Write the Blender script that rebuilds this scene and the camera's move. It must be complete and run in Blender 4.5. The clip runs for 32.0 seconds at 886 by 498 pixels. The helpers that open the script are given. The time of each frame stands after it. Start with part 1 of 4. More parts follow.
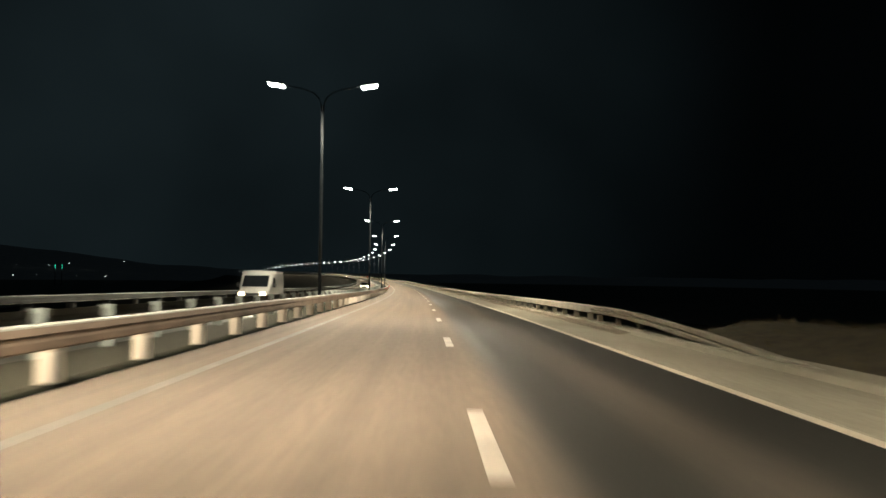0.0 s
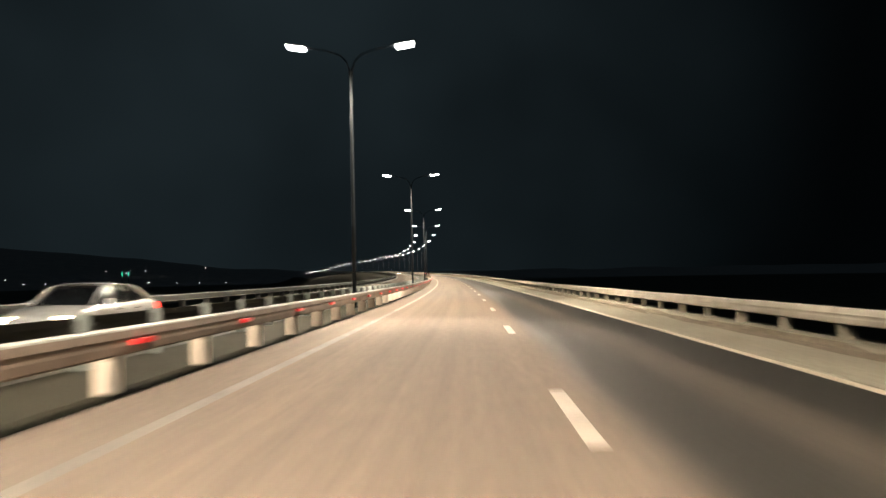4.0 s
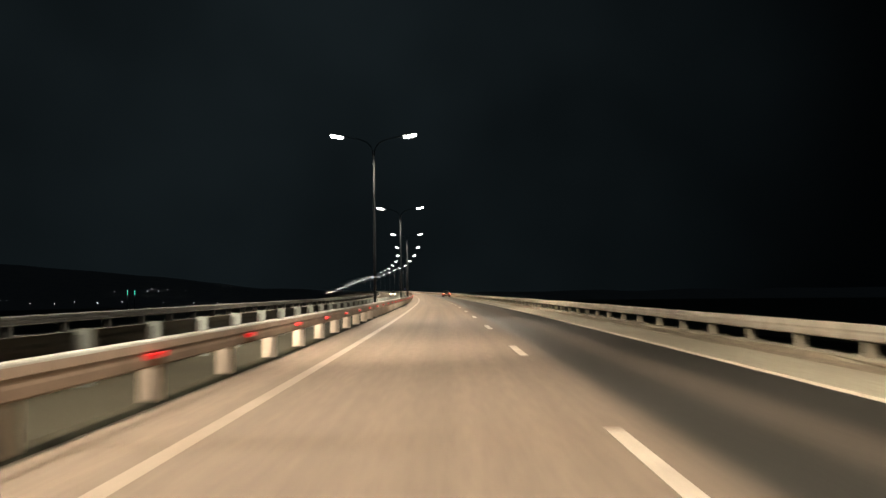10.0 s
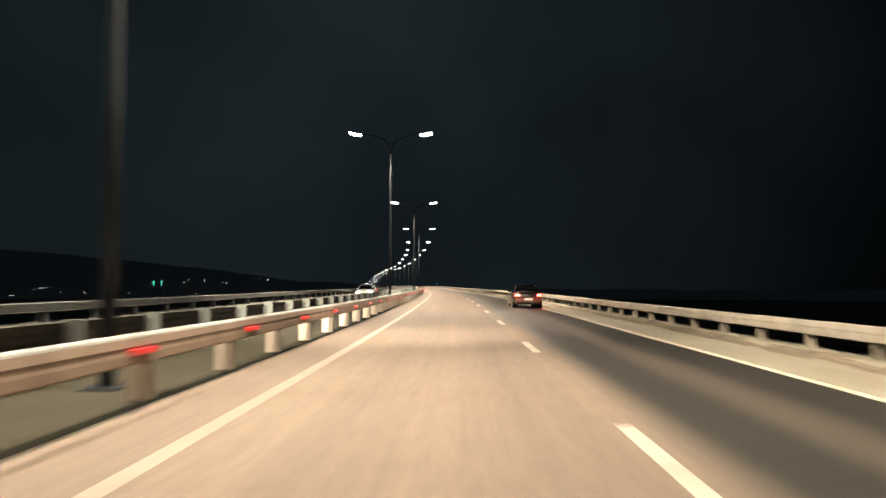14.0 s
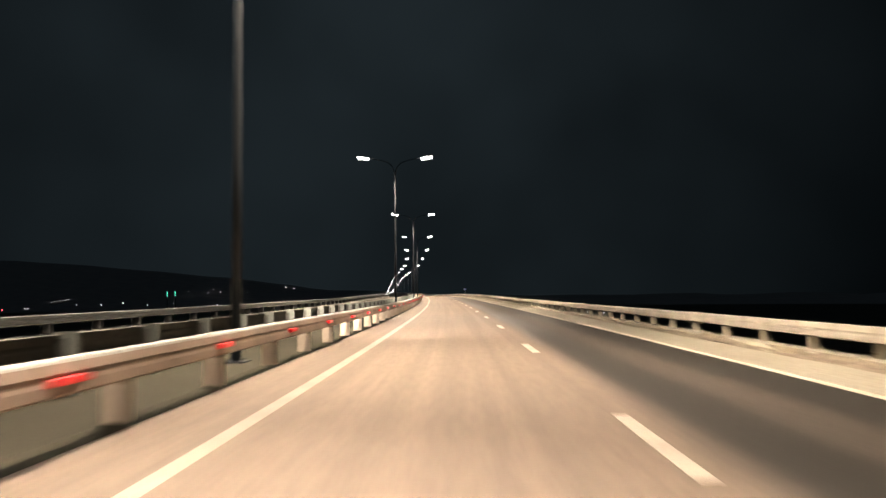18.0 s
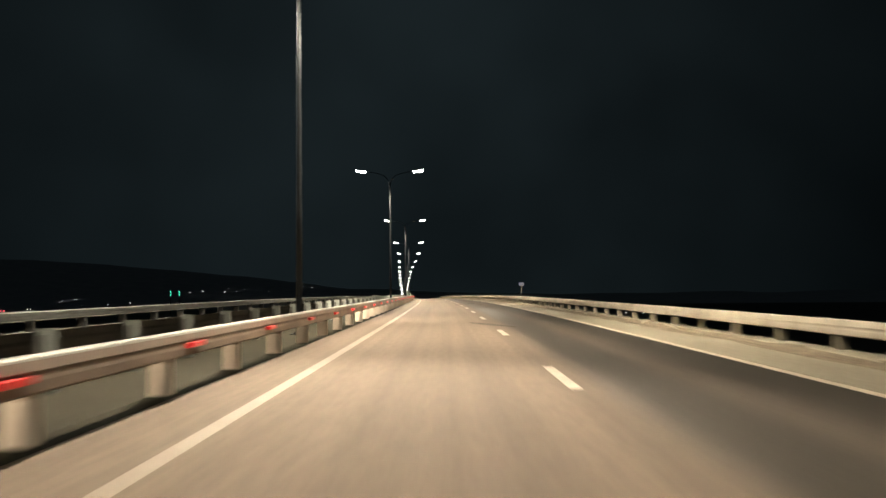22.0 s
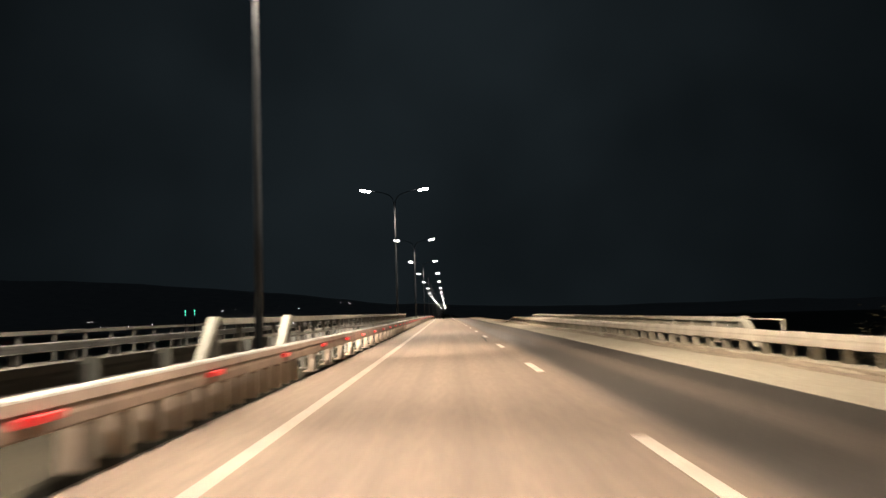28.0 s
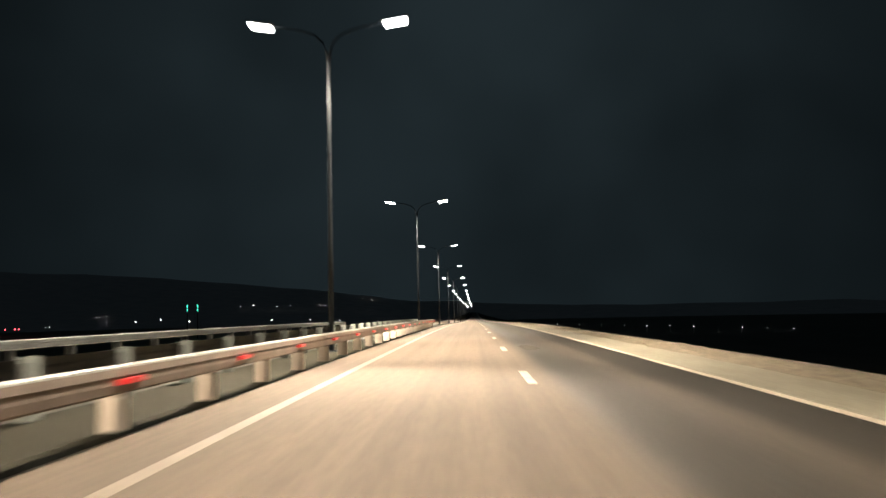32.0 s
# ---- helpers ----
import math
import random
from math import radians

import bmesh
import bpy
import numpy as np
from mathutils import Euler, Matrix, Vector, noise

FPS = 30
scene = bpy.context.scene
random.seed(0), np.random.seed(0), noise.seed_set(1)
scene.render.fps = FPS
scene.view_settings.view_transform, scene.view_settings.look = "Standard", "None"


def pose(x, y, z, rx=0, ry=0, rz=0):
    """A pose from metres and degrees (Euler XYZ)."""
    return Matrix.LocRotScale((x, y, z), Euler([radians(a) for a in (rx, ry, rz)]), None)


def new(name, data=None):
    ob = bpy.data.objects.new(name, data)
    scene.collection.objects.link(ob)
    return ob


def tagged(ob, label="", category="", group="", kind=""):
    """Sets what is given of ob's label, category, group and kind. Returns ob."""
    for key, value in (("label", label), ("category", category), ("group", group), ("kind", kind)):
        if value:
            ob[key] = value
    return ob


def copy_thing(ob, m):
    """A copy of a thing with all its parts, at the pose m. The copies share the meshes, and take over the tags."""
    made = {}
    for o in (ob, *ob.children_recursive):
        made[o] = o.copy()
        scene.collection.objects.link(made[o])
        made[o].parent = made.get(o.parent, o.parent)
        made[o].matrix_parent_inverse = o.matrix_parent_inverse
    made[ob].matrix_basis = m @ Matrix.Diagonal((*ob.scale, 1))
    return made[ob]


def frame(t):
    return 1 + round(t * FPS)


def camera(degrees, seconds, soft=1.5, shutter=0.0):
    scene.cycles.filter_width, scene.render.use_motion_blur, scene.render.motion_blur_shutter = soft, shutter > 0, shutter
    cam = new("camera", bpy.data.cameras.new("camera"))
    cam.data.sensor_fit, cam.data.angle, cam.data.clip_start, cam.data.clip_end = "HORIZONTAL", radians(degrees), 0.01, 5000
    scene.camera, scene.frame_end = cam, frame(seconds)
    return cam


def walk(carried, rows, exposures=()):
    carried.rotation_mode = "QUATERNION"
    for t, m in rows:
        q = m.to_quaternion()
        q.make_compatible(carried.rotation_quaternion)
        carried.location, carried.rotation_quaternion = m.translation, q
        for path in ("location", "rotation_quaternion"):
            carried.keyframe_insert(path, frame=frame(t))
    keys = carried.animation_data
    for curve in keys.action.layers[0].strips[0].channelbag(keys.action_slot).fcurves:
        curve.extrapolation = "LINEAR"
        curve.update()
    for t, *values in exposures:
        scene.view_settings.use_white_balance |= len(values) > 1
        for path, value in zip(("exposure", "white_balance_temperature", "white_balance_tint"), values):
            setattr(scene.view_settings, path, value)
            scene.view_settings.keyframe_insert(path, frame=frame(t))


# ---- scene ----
cam = camera(61.8, 32.0, soft=1.5, shutter=0.36)
# seconds, x, y, z, tilt, roll, heading of the car-borne camera
PATH = [
    (0.0, 0.74, -41.63, 1.17, 91.82, -0.68, -1.77),
    (0.5, 0.96, -23.69, 0.87, 91.87, -0.80, -1.88),
    (1.0, 1.12, -5.97, 0.57, 91.48, -1.65, -1.82),
    (1.5, 0.99, 11.24, 0.27, 90.56, -2.29, -1.02),
    (2.0, 0.94, 29.02, -0.03, 89.71, -0.35, 0.71),
    (2.5, 0.57, 46.65, -0.31, 88.79, -0.07, 2.34),
    (3.0, 0.15, 64.25, -0.56, 89.63, 1.32, 3.90),
    (5.5, -3.57, 153.43, -1.53, 92.83, 1.05, 4.21),
    (6.0, -4.62, 171.00, -1.66, 92.56, 1.06, 4.17),
    (6.5, -5.74, 188.52, -1.77, 92.40, 0.40, 3.96),
    (7.0, -6.87, 205.56, -1.84, 92.45, -0.01, 4.65),
    (7.5, -8.16, 222.38, -1.88, 92.70, -0.69, 5.19),
    (8.0, -9.43, 239.21, -1.93, 92.36, -0.17, 5.58),
    (8.5, -10.89, 255.85, -1.96, 92.55, -0.46, 5.92),
    (9.0, -12.38, 272.37, -1.99, 93.02, 0.36, 6.35),
    (9.5, -13.96, 288.97, -2.02, 93.14, 1.67, 6.84),
    (10.0, -15.70, 305.66, -2.04, 93.25, 0.87, 6.84),
    (10.5, -17.69, 322.62, -2.05, 92.67, 0.95, 7.30),
    (11.0, -19.73, 339.22, -2.07, 92.70, -0.26, 7.88),
    (11.5, -21.81, 355.36, -2.07, 92.90, -0.04, 8.56),
    (12.0, -23.94, 371.67, -2.10, 92.65, 0.04, 9.03),
    (12.5, -26.07, 387.66, -2.11, 92.95, -0.09, 9.12),
    (13.0, -28.28, 403.59, -2.13, 93.14, -0.17, 9.60),
    (13.5, -30.70, 420.07, -2.15, 92.99, 0.89, 10.03),
    (14.0, -33.16, 436.37, -2.15, 92.94, -0.12, 10.14),
    (14.5, -35.65, 451.97, -2.14, 92.32, 0.31, 10.14),
    (15.0, -38.08, 467.71, -2.10, 91.48, -0.18, 10.38),
    (15.5, -40.78, 483.32, -2.03, 92.65, 1.36, 10.94),
    (17.5, -52.67, 548.17, -1.88, 93.44, 0.54, 12.22),
    (18.0, -55.75, 563.74, -1.87, 93.51, 0.62, 12.65),
    (18.5, -58.83, 578.70, -1.85, 93.24, 1.49, 13.07),
    (19.0, -61.98, 593.80, -1.83, 93.45, 0.78, 13.51),
    (19.5, -65.27, 609.12, -1.79, 93.48, 1.61, 14.22),
    (20.0, -68.70, 624.50, -1.74, 93.46, 0.70, 14.49),
    (20.5, -72.29, 640.58, -1.67, 93.39, 2.17, 14.26),
    (21.0, -75.97, 656.58, -1.58, 93.66, 0.87, 13.78),
    (21.5, -79.69, 671.97, -1.48, 93.58, 2.05, 14.07),
    (22.0, -83.29, 686.83, -1.38, 93.42, 0.76, 14.47),
    (22.5, -86.89, 701.26, -1.29, 94.73, 0.03, 15.03),
    (23.0, -90.52, 715.48, -1.21, 95.05, 0.95, 15.73),
    (23.5, -94.28, 729.69, -1.14, 94.47, 1.98, 15.28),
    (24.0, -98.16, 743.98, -1.10, 94.11, 0.56, 14.78),
    (24.5, -101.98, 758.04, -1.08, 93.53, 1.60, 15.17),
    (25.0, -105.90, 771.87, -1.06, 93.33, 0.42, 15.61),
    (25.5, -109.88, 786.05, -1.08, 93.58, -0.08, 16.09),
    (27.5, -127.26, 845.01, -1.27, 94.70, 1.05, 17.64),
    (28.0, -131.93, 860.08, -1.33, 94.57, 1.89, 17.85),
    (28.5, -136.52, 875.25, -1.42, 94.52, 2.04, 17.92),
    (29.0, -141.24, 890.47, -1.50, 94.85, 1.78, 17.17),
    (29.5, -146.00, 905.81, -1.60, 94.91, 2.11, 17.17),
    (30.0, -150.81, 921.01, -1.69, 94.93, 0.45, 18.22),
    (30.5, -155.38, 936.05, -1.79, 94.81, 0.49, 20.49),
    (31.0, -160.07, 951.45, -1.90, 94.59, 1.14, 20.20),
    (31.5, -165.27, 967.39, -2.02, 94.37, 0.70, 19.88),
    (32.0, -170.59, 984.09, -2.13, 94.46, 1.31, 19.91),
]
# the clip's camera opens up and stops down as it passes under the lamps
EXPOSURES = [(0, 0.2, 6300, 3), (0.5, 0.65, 6250, 7.5), (1, 0.8, 6100, 7.5), (2, 0.3, 6500, 10.5), (3, 0.65, 6350, 10.5), (6, 0.7, 6350, 8.5), (7, 0.27, 6600, 16), (8, 0.9, 6200, 7.5), (9, 0.4, 6300, 5.5), (10, 0.0, 6500, 10.5), (11, 0.5, 6550, 14.5), (12, 0.88, 6130, 7.5), (13, 0.2, 6350, 8.5), (14, 0.6, 6450, 11.5), (15, 0.4, 6450, 11.5), (18, 0.7, 6600, 16.5), (19, 0.95, 6250, 7.5), (20, 0.4, 6250, 6.5), (21, 0.4, 6450, 10), (22, 0.38, 6550, 8.5), (23, 0.4, 6200, 7.5), (24, 0.2, 6300, 7.5), (25, 0.25, 6500, 13.5), (28, 0.45, 6600, 17), (29, 0.7, 6350, 7.5), (30, 0.7, 6400, 9.5), (31, 0.75, 6600, 13.5), (32, 1.0, 6400, 10)]
walk(cam, [(t, pose(x, y, z, rx, ry, rz)) for t, x, y, z, rx, ry, rz in PATH], EXPOSURES)

# ------------------------------------------------------------------ night sky
world = bpy.data.worlds.new("night")
scene.world = world
world.use_nodes = True
wn = world.node_tree.nodes
wl = world.node_tree.links
wn["Background"].inputs[0].default_value = (0.55, 0.84, 0.97, 1)
# thin night cloud, brighter ahead and to the left in place of windscreen glare
way = wn.new("ShaderNodeTexCoord")
toward = wn.new("ShaderNodeVectorMath")
toward.operation = "DOT_PRODUCT"
toward.inputs[1].default_value = (-0.31, 0.92, 0.24)
wl.new(way.outputs["Generated"], toward.inputs[0])
glow = wn.new("ShaderNodeMapRange")
glow.interpolation_type = "SMOOTHSTEP"
for key, value in (("From Min", 0.72), ("From Max", 1.0), ("To Min", 0.0008), ("To Max", 0.0105)):
    glow.inputs[key].default_value = value
wl.new(toward.outputs["Value"], glow.inputs["Value"])
cloud = wn.new("ShaderNodeTexNoise")
cloud.inputs["Scale"].default_value, cloud.inputs["Detail"].default_value = 2.2, 3
wl.new(way.outputs["Generated"], cloud.inputs["Vector"])
veil = wn.new("ShaderNodeMapRange")
for key, value in (("From Min", 0.3), ("From Max", 0.7), ("To Min", 0.6), ("To Max", 1.45)):
    veil.inputs[key].default_value = value
wl.new(cloud.outputs["Fac"], veil.inputs["Value"])
sky = wn.new("ShaderNodeMath")
sky.operation = "MULTIPLY"
wl.new(glow.outputs[0], sky.inputs[0])
wl.new(veil.outputs[0], sky.inputs[1])
wl.new(sky.outputs[0], wn["Background"].inputs[1])

# ------------------------------------------------------------------ the road's line: curvature and height at knots
KNOTS = [-89.6 + 67.22 * i for i in range(34)]
CURVE = [0.294, 0.292, 0.305, 0.354, 0.331, 0.413, 0.448, 0.245, 0.348, 0.328, 0.400, 0.345, 0.320, 0.341, 0.300, 0.140, -0.084, -0.005, -0.013, -0.018] + [0.0] * 14
HEIGHT = [0.47, -0.54, -1.76, -2.58, -3.19, -3.37, -3.47, -3.51, -3.62, -3.31, -3.28, -3.11, -2.61, -2.43, -2.63, -2.99, -3.43, -3.89, -4.90, -6.25, -7.50, -8.63, -9.64, -10.55, -11.37, -12.11, -12.77, -13.37, -13.91, -14.39, -14.83, -15.22, -15.57, -15.89]
STEP = 3.3612
RS = np.arange(-134.448, 2700, STEP)
_k = np.interp(RS, KNOTS, np.array(CURVE) * 1e-3, right=0)
TH = np.concatenate([[0], np.cumsum((_k[1:] + _k[:-1]) / 2 * STEP)])
TH -= np.interp(0, RS, TH)
_m = (TH[1:] + TH[:-1]) / 2
RX = np.concatenate([[0], np.cumsum(-np.sin(_m) * STEP)])
RY = np.concatenate([[0], np.cumsum(np.cos(_m) * STEP)])
RX -= np.interp(0, RS, RX)
RY -= np.interp(0, RS, RY)
RZ = np.convolve(np.pad(np.interp(RS, KNOTS, HEIGHT), 10, mode="edge"), np.ones(21) / 21, "valid")


def at(s, d=0.0, z=0.0):
    """A place s metres along the road, d to the right of its line, z over it."""
    a = np.interp(s, RS, TH)
    return Vector((np.interp(s, RS, RX) + d * math.cos(a), np.interp(s, RS, RY) + d * math.sin(a), np.interp(s, RS, RZ) + z))


def stand(s, d=0.0, z=0.0, turn=0.0):
    """A pose on the road: y along it, x to its right."""
    a = np.interp(s, RS, TH)
    slope = (np.interp(s + 2, RS, RZ) - np.interp(s - 2, RS, RZ)) / 4
    return Matrix.Translation(at(s, d, z)) @ Euler((0, 0, a)).to_matrix().to_4x4() @ Euler((math.atan(slope), 0, 0)).to_matrix().to_4x4() @ Euler((0, 0, radians(turn))).to_matrix().to_4x4()


def upright(s, d=0.0, z=0.0, turn=0.0):
    a = np.interp(s, RS, TH)
    return Matrix.Translation(at(s, d, z)) @ Euler((0, 0, a + radians(turn))).to_matrix().to_4x4()


# ------------------------------------------------------------------ materials
def material(name, base, rough=0.6, metal=0.0, grain=None, wear=None, bump=0.0, emit=None, strength=0.0, uv=False, stretch=(1, 1, 1), vary=0.0, specular=0.5):
    """grain, wear: (scale, colour, amount) of fine noise and of large patches."""
    m = bpy.data.materials.new(name)
    m.use_nodes = True
    nt = m.node_tree
    b = nt.nodes["Principled BSDF"]
    b.inputs["Roughness"].default_value, b.inputs["Metallic"].default_value = rough, metal
    b.inputs["Specular IOR Level"].default_value = specular
    co = nt.nodes.new("ShaderNodeTexCoord")
    mp = nt.nodes.new("ShaderNodeMapping")
    mp.inputs["Scale"].default_value = stretch
    nt.links.new(co.outputs["UV" if uv else "Object"], mp.inputs[0])
    rgb = nt.nodes.new("ShaderNodeRGB")
    rgb.outputs[0].default_value = (*base, 1)
    colour = rgb.outputs[0]
    fine = None
    for spec, detail in ((wear, 4), (grain, 8)):
        if not spec:
            continue
        scale, tint, amount = spec
        n = nt.nodes.new("ShaderNodeTexNoise")
        n.inputs["Scale"].default_value, n.inputs["Detail"].default_value = scale, detail
        nt.links.new(mp.outputs[0], n.inputs["Vector"])
        r = nt.nodes.new("ShaderNodeMapRange")
        r.inputs["From Min"].default_value, r.inputs["From Max"].default_value = 0.38, 0.66
        r.inputs["To Max"].default_value = amount
        nt.links.new(n.outputs["Fac"], r.inputs["Value"])
        mix = nt.nodes.new("ShaderNodeMix")
        mix.data_type = "RGBA"
        mix.inputs[7].default_value = (*tint, 1)
        nt.links.new(r.outputs[0], mix.inputs[0])
        nt.links.new(colour, mix.inputs[6])
        colour, fine = mix.outputs[2], n.outputs["Fac"]
    if vary:
        oi = nt.nodes.new("ShaderNodeObjectInfo")
        hv = nt.nodes.new("ShaderNodeHueSaturation")
        mr = nt.nodes.new("ShaderNodeMapRange")
        mr.inputs["To Min"].default_value, mr.inputs["To Max"].default_value = 1 - vary, 1 + vary
        nt.links.new(oi.outputs["Random"], mr.inputs["Value"])
        nt.links.new(mr.outputs[0], hv.inputs["Value"])
        nt.links.new(colour, hv.inputs["Color"])
        colour = hv.outputs[0]
    nt.links.new(colour, b.inputs["Base Color"])
    if bump and fine:
        bp = nt.nodes.new("ShaderNodeBump")
        bp.inputs["Strength"].default_value, bp.inputs["Distance"].default_value = bump, 0.01
        nt.links.new(fine, bp.inputs["Height"])
        nt.links.new(bp.outputs[0], b.inputs["Normal"])
    if emit:
        b.inputs["Emission Color"].default_value, b.inputs["Emission Strength"].default_value = (*emit, 1), strength
    return m


def dusted(m, top, tint, amount):
    """Road dust sprayed up the lower part of a vehicle, thinning out ragged at the height top."""
    nt = m.node_tree
    b = nt.nodes["Principled BSDF"]
    old = b.inputs["Base Color"].links[0].from_socket
    co = nt.nodes.new("ShaderNodeTexCoord")
    sx = nt.nodes.new("ShaderNodeSeparateXYZ")
    nt.links.new(co.outputs["Object"], sx.inputs[0])
    n = nt.nodes.new("ShaderNodeTexNoise")
    n.inputs["Scale"].default_value, n.inputs["Detail"].default_value = 3.0, 6
    nt.links.new(co.outputs["Object"], n.inputs["Vector"])
    add = nt.nodes.new("ShaderNodeMath")
    add.operation = "MULTIPLY_ADD"
    add.inputs[1].default_value = 0.35
    nt.links.new(n.outputs["Fac"], add.inputs[0])
    nt.links.new(sx.outputs["Z"], add.inputs[2])
    r = nt.nodes.new("ShaderNodeMapRange")
    for key, value in (("From Min", top - 0.25), ("From Max", top + 0.3), ("To Min", amount), ("To Max", 0.0)):
        r.inputs[key].default_value = value
    nt.links.new(add.outputs[0], r.inputs["Value"])
    mix = nt.nodes.new("ShaderNodeMix")
    mix.data_type = "RGBA"
    mix.inputs[7].default_value = (*tint, 1)
    nt.links.new(r.outputs[0], mix.inputs[0])
    nt.links.new(old, mix.inputs[6])
    nt.links.new(mix.outputs[2], b.inputs["Base Color"])
    rough = nt.nodes.new("ShaderNodeMapRange")
    rough.inputs["To Min"].default_value, rough.inputs["To Max"].default_value = b.inputs["Roughness"].default_value, 0.9
    nt.links.new(r.outputs[0], rough.inputs["Value"])
    nt.links.new(rough.outputs[0], b.inputs["Roughness"])
    return m


def asphalt_material():
    """Worn asphalt: polished wheel tracks and stains run along the road, coarse grain over all."""
    m = material("asphalt", (0.185, 0.144, 0.111), 0.9, grain=(9.0, (0.108, 0.087, 0.072), 0.3), wear=(0.35, (0.215, 0.168, 0.125), 0.6), bump=0.25, uv=True, stretch=(1, 0.16, 1))
    nt = m.node_tree
    b = nt.nodes["Principled BSDF"]
    b.inputs["Specular IOR Level"].default_value = 0.25
    old = b.inputs["Base Color"].links[0].from_socket
    co = nt.nodes.new("ShaderNodeTexCoord")
    mp = nt.nodes.new("ShaderNodeMapping")
    mp.inputs["Scale"].default_value = (1.3, 0.012, 1)
    nt.links.new(co.outputs["UV"], mp.inputs[0])
    n = nt.nodes.new("ShaderNodeTexNoise")
    n.inputs["Scale"].default_value, n.inputs["Detail"].default_value = 1.6, 3
    nt.links.new(mp.outputs[0], n.inputs["Vector"])
    r = nt.nodes.new("ShaderNodeMapRange")
    r.inputs["From Min"].default_value, r.inputs["From Max"].default_value = 0.35, 0.7
    r.inputs["To Min"].default_value, r.inputs["To Max"].default_value = 0.0, 0.55
    nt.links.new(n.outputs["Fac"], r.inputs["Value"])
    mix = nt.nodes.new("ShaderNodeMix")
    mix.data_type = "RGBA"
    mix.inputs[7].default_value = (0.108, 0.087, 0.07, 1)
    nt.links.new(r.outputs[0], mix.inputs[0])
    nt.links.new(old, mix.inputs[6])
    # the slow lane past its soft seam, darkened as where the car's headlights don't reach
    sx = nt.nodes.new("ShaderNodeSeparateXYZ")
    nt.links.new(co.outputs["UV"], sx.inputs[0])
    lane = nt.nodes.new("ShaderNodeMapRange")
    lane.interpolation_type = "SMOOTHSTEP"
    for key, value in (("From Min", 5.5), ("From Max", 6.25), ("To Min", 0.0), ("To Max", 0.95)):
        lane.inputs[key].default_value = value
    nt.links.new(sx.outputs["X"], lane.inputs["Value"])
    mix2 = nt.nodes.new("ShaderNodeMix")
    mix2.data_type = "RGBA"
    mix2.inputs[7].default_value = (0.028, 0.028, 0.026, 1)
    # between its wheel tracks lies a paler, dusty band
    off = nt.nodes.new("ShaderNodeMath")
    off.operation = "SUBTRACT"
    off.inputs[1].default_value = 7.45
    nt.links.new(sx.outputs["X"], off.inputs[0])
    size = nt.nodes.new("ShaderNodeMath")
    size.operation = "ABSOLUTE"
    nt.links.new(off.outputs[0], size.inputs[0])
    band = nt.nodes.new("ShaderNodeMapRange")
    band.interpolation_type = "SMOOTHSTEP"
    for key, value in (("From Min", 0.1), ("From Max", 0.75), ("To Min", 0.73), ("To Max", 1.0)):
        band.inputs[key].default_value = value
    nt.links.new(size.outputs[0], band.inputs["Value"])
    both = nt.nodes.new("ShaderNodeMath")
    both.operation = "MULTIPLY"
    lane_ease = nt.nodes.new("ShaderNodeMapRange")
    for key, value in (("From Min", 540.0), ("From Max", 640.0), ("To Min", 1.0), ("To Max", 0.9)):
        lane_ease.inputs[key].default_value = value
    nt.links.new(sx.outputs["Y"], lane_ease.inputs["Value"])
    # strength of that darkening across and along the road
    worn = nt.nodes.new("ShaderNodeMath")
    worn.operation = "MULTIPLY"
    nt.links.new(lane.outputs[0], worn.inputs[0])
    nt.links.new(lane_ease.outputs[0], worn.inputs[1])
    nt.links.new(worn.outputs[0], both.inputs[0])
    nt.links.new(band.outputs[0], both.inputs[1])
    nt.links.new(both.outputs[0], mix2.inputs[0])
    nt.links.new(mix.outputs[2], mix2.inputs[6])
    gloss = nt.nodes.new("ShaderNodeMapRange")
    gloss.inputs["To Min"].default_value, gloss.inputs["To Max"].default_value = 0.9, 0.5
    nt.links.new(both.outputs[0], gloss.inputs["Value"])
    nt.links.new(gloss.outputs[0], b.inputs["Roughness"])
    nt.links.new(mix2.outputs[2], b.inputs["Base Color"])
    return m


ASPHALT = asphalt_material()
CONCRETE = material("concrete", (0.36, 0.34, 0.29), 0.85, grain=(14, (0.24, 0.22, 0.18), 0.6), wear=(0.8, (0.26, 0.24, 0.2), 0.6), bump=0.3)
SHOULDER = material("shoulder_concrete", (0.4, 0.37, 0.285), 0.85, grain=(10, (0.26, 0.233, 0.178), 0.5), wear=(0.5, (0.27, 0.24, 0.18), 0.7), bump=0.25, uv=True, stretch=(1, 0.3, 1))
MEDIAN = material("median_gravel", (0.042, 0.039, 0.027), 0.95, grain=(20, (0.03, 0.027, 0.019), 0.7), wear=(0.6, (0.058, 0.052, 0.037), 0.6), bump=0.5, specular=0.12)
MEDIAN.node_tree.nodes["Principled BSDF"].inputs["Specular IOR Level"].default_value = 0.08
PAINT = material("road_paint", (0.5, 0.44, 0.37), 0.6, grain=(12, (0.28, 0.24, 0.2), 0.5), wear=(1.2, (0.28, 0.24, 0.2), 0.6), bump=0.1)
EDGEPAINT = material("fresh_road_paint", (0.74, 0.65, 0.52), 0.6, grain=(12, (0.5, 0.43, 0.34), 0.5), wear=(1.2, (0.48, 0.42, 0.33), 0.5), bump=0.1)
FADED = material("faded_paint", (0.2, 0.18, 0.15), 0.7, grain=(9, (0.1, 0.09, 0.08), 0.8), wear=(0.8, (0.12, 0.11, 0.09), 0.8), bump=0.1)
ZINC = material("galvanised_steel", (0.52, 0.485, 0.4), 0.55, 0.2, grain=(25, (0.38, 0.34, 0.27), 0.5), wear=(1.5, (0.33, 0.275, 0.21), 0.6), vary=0.12)
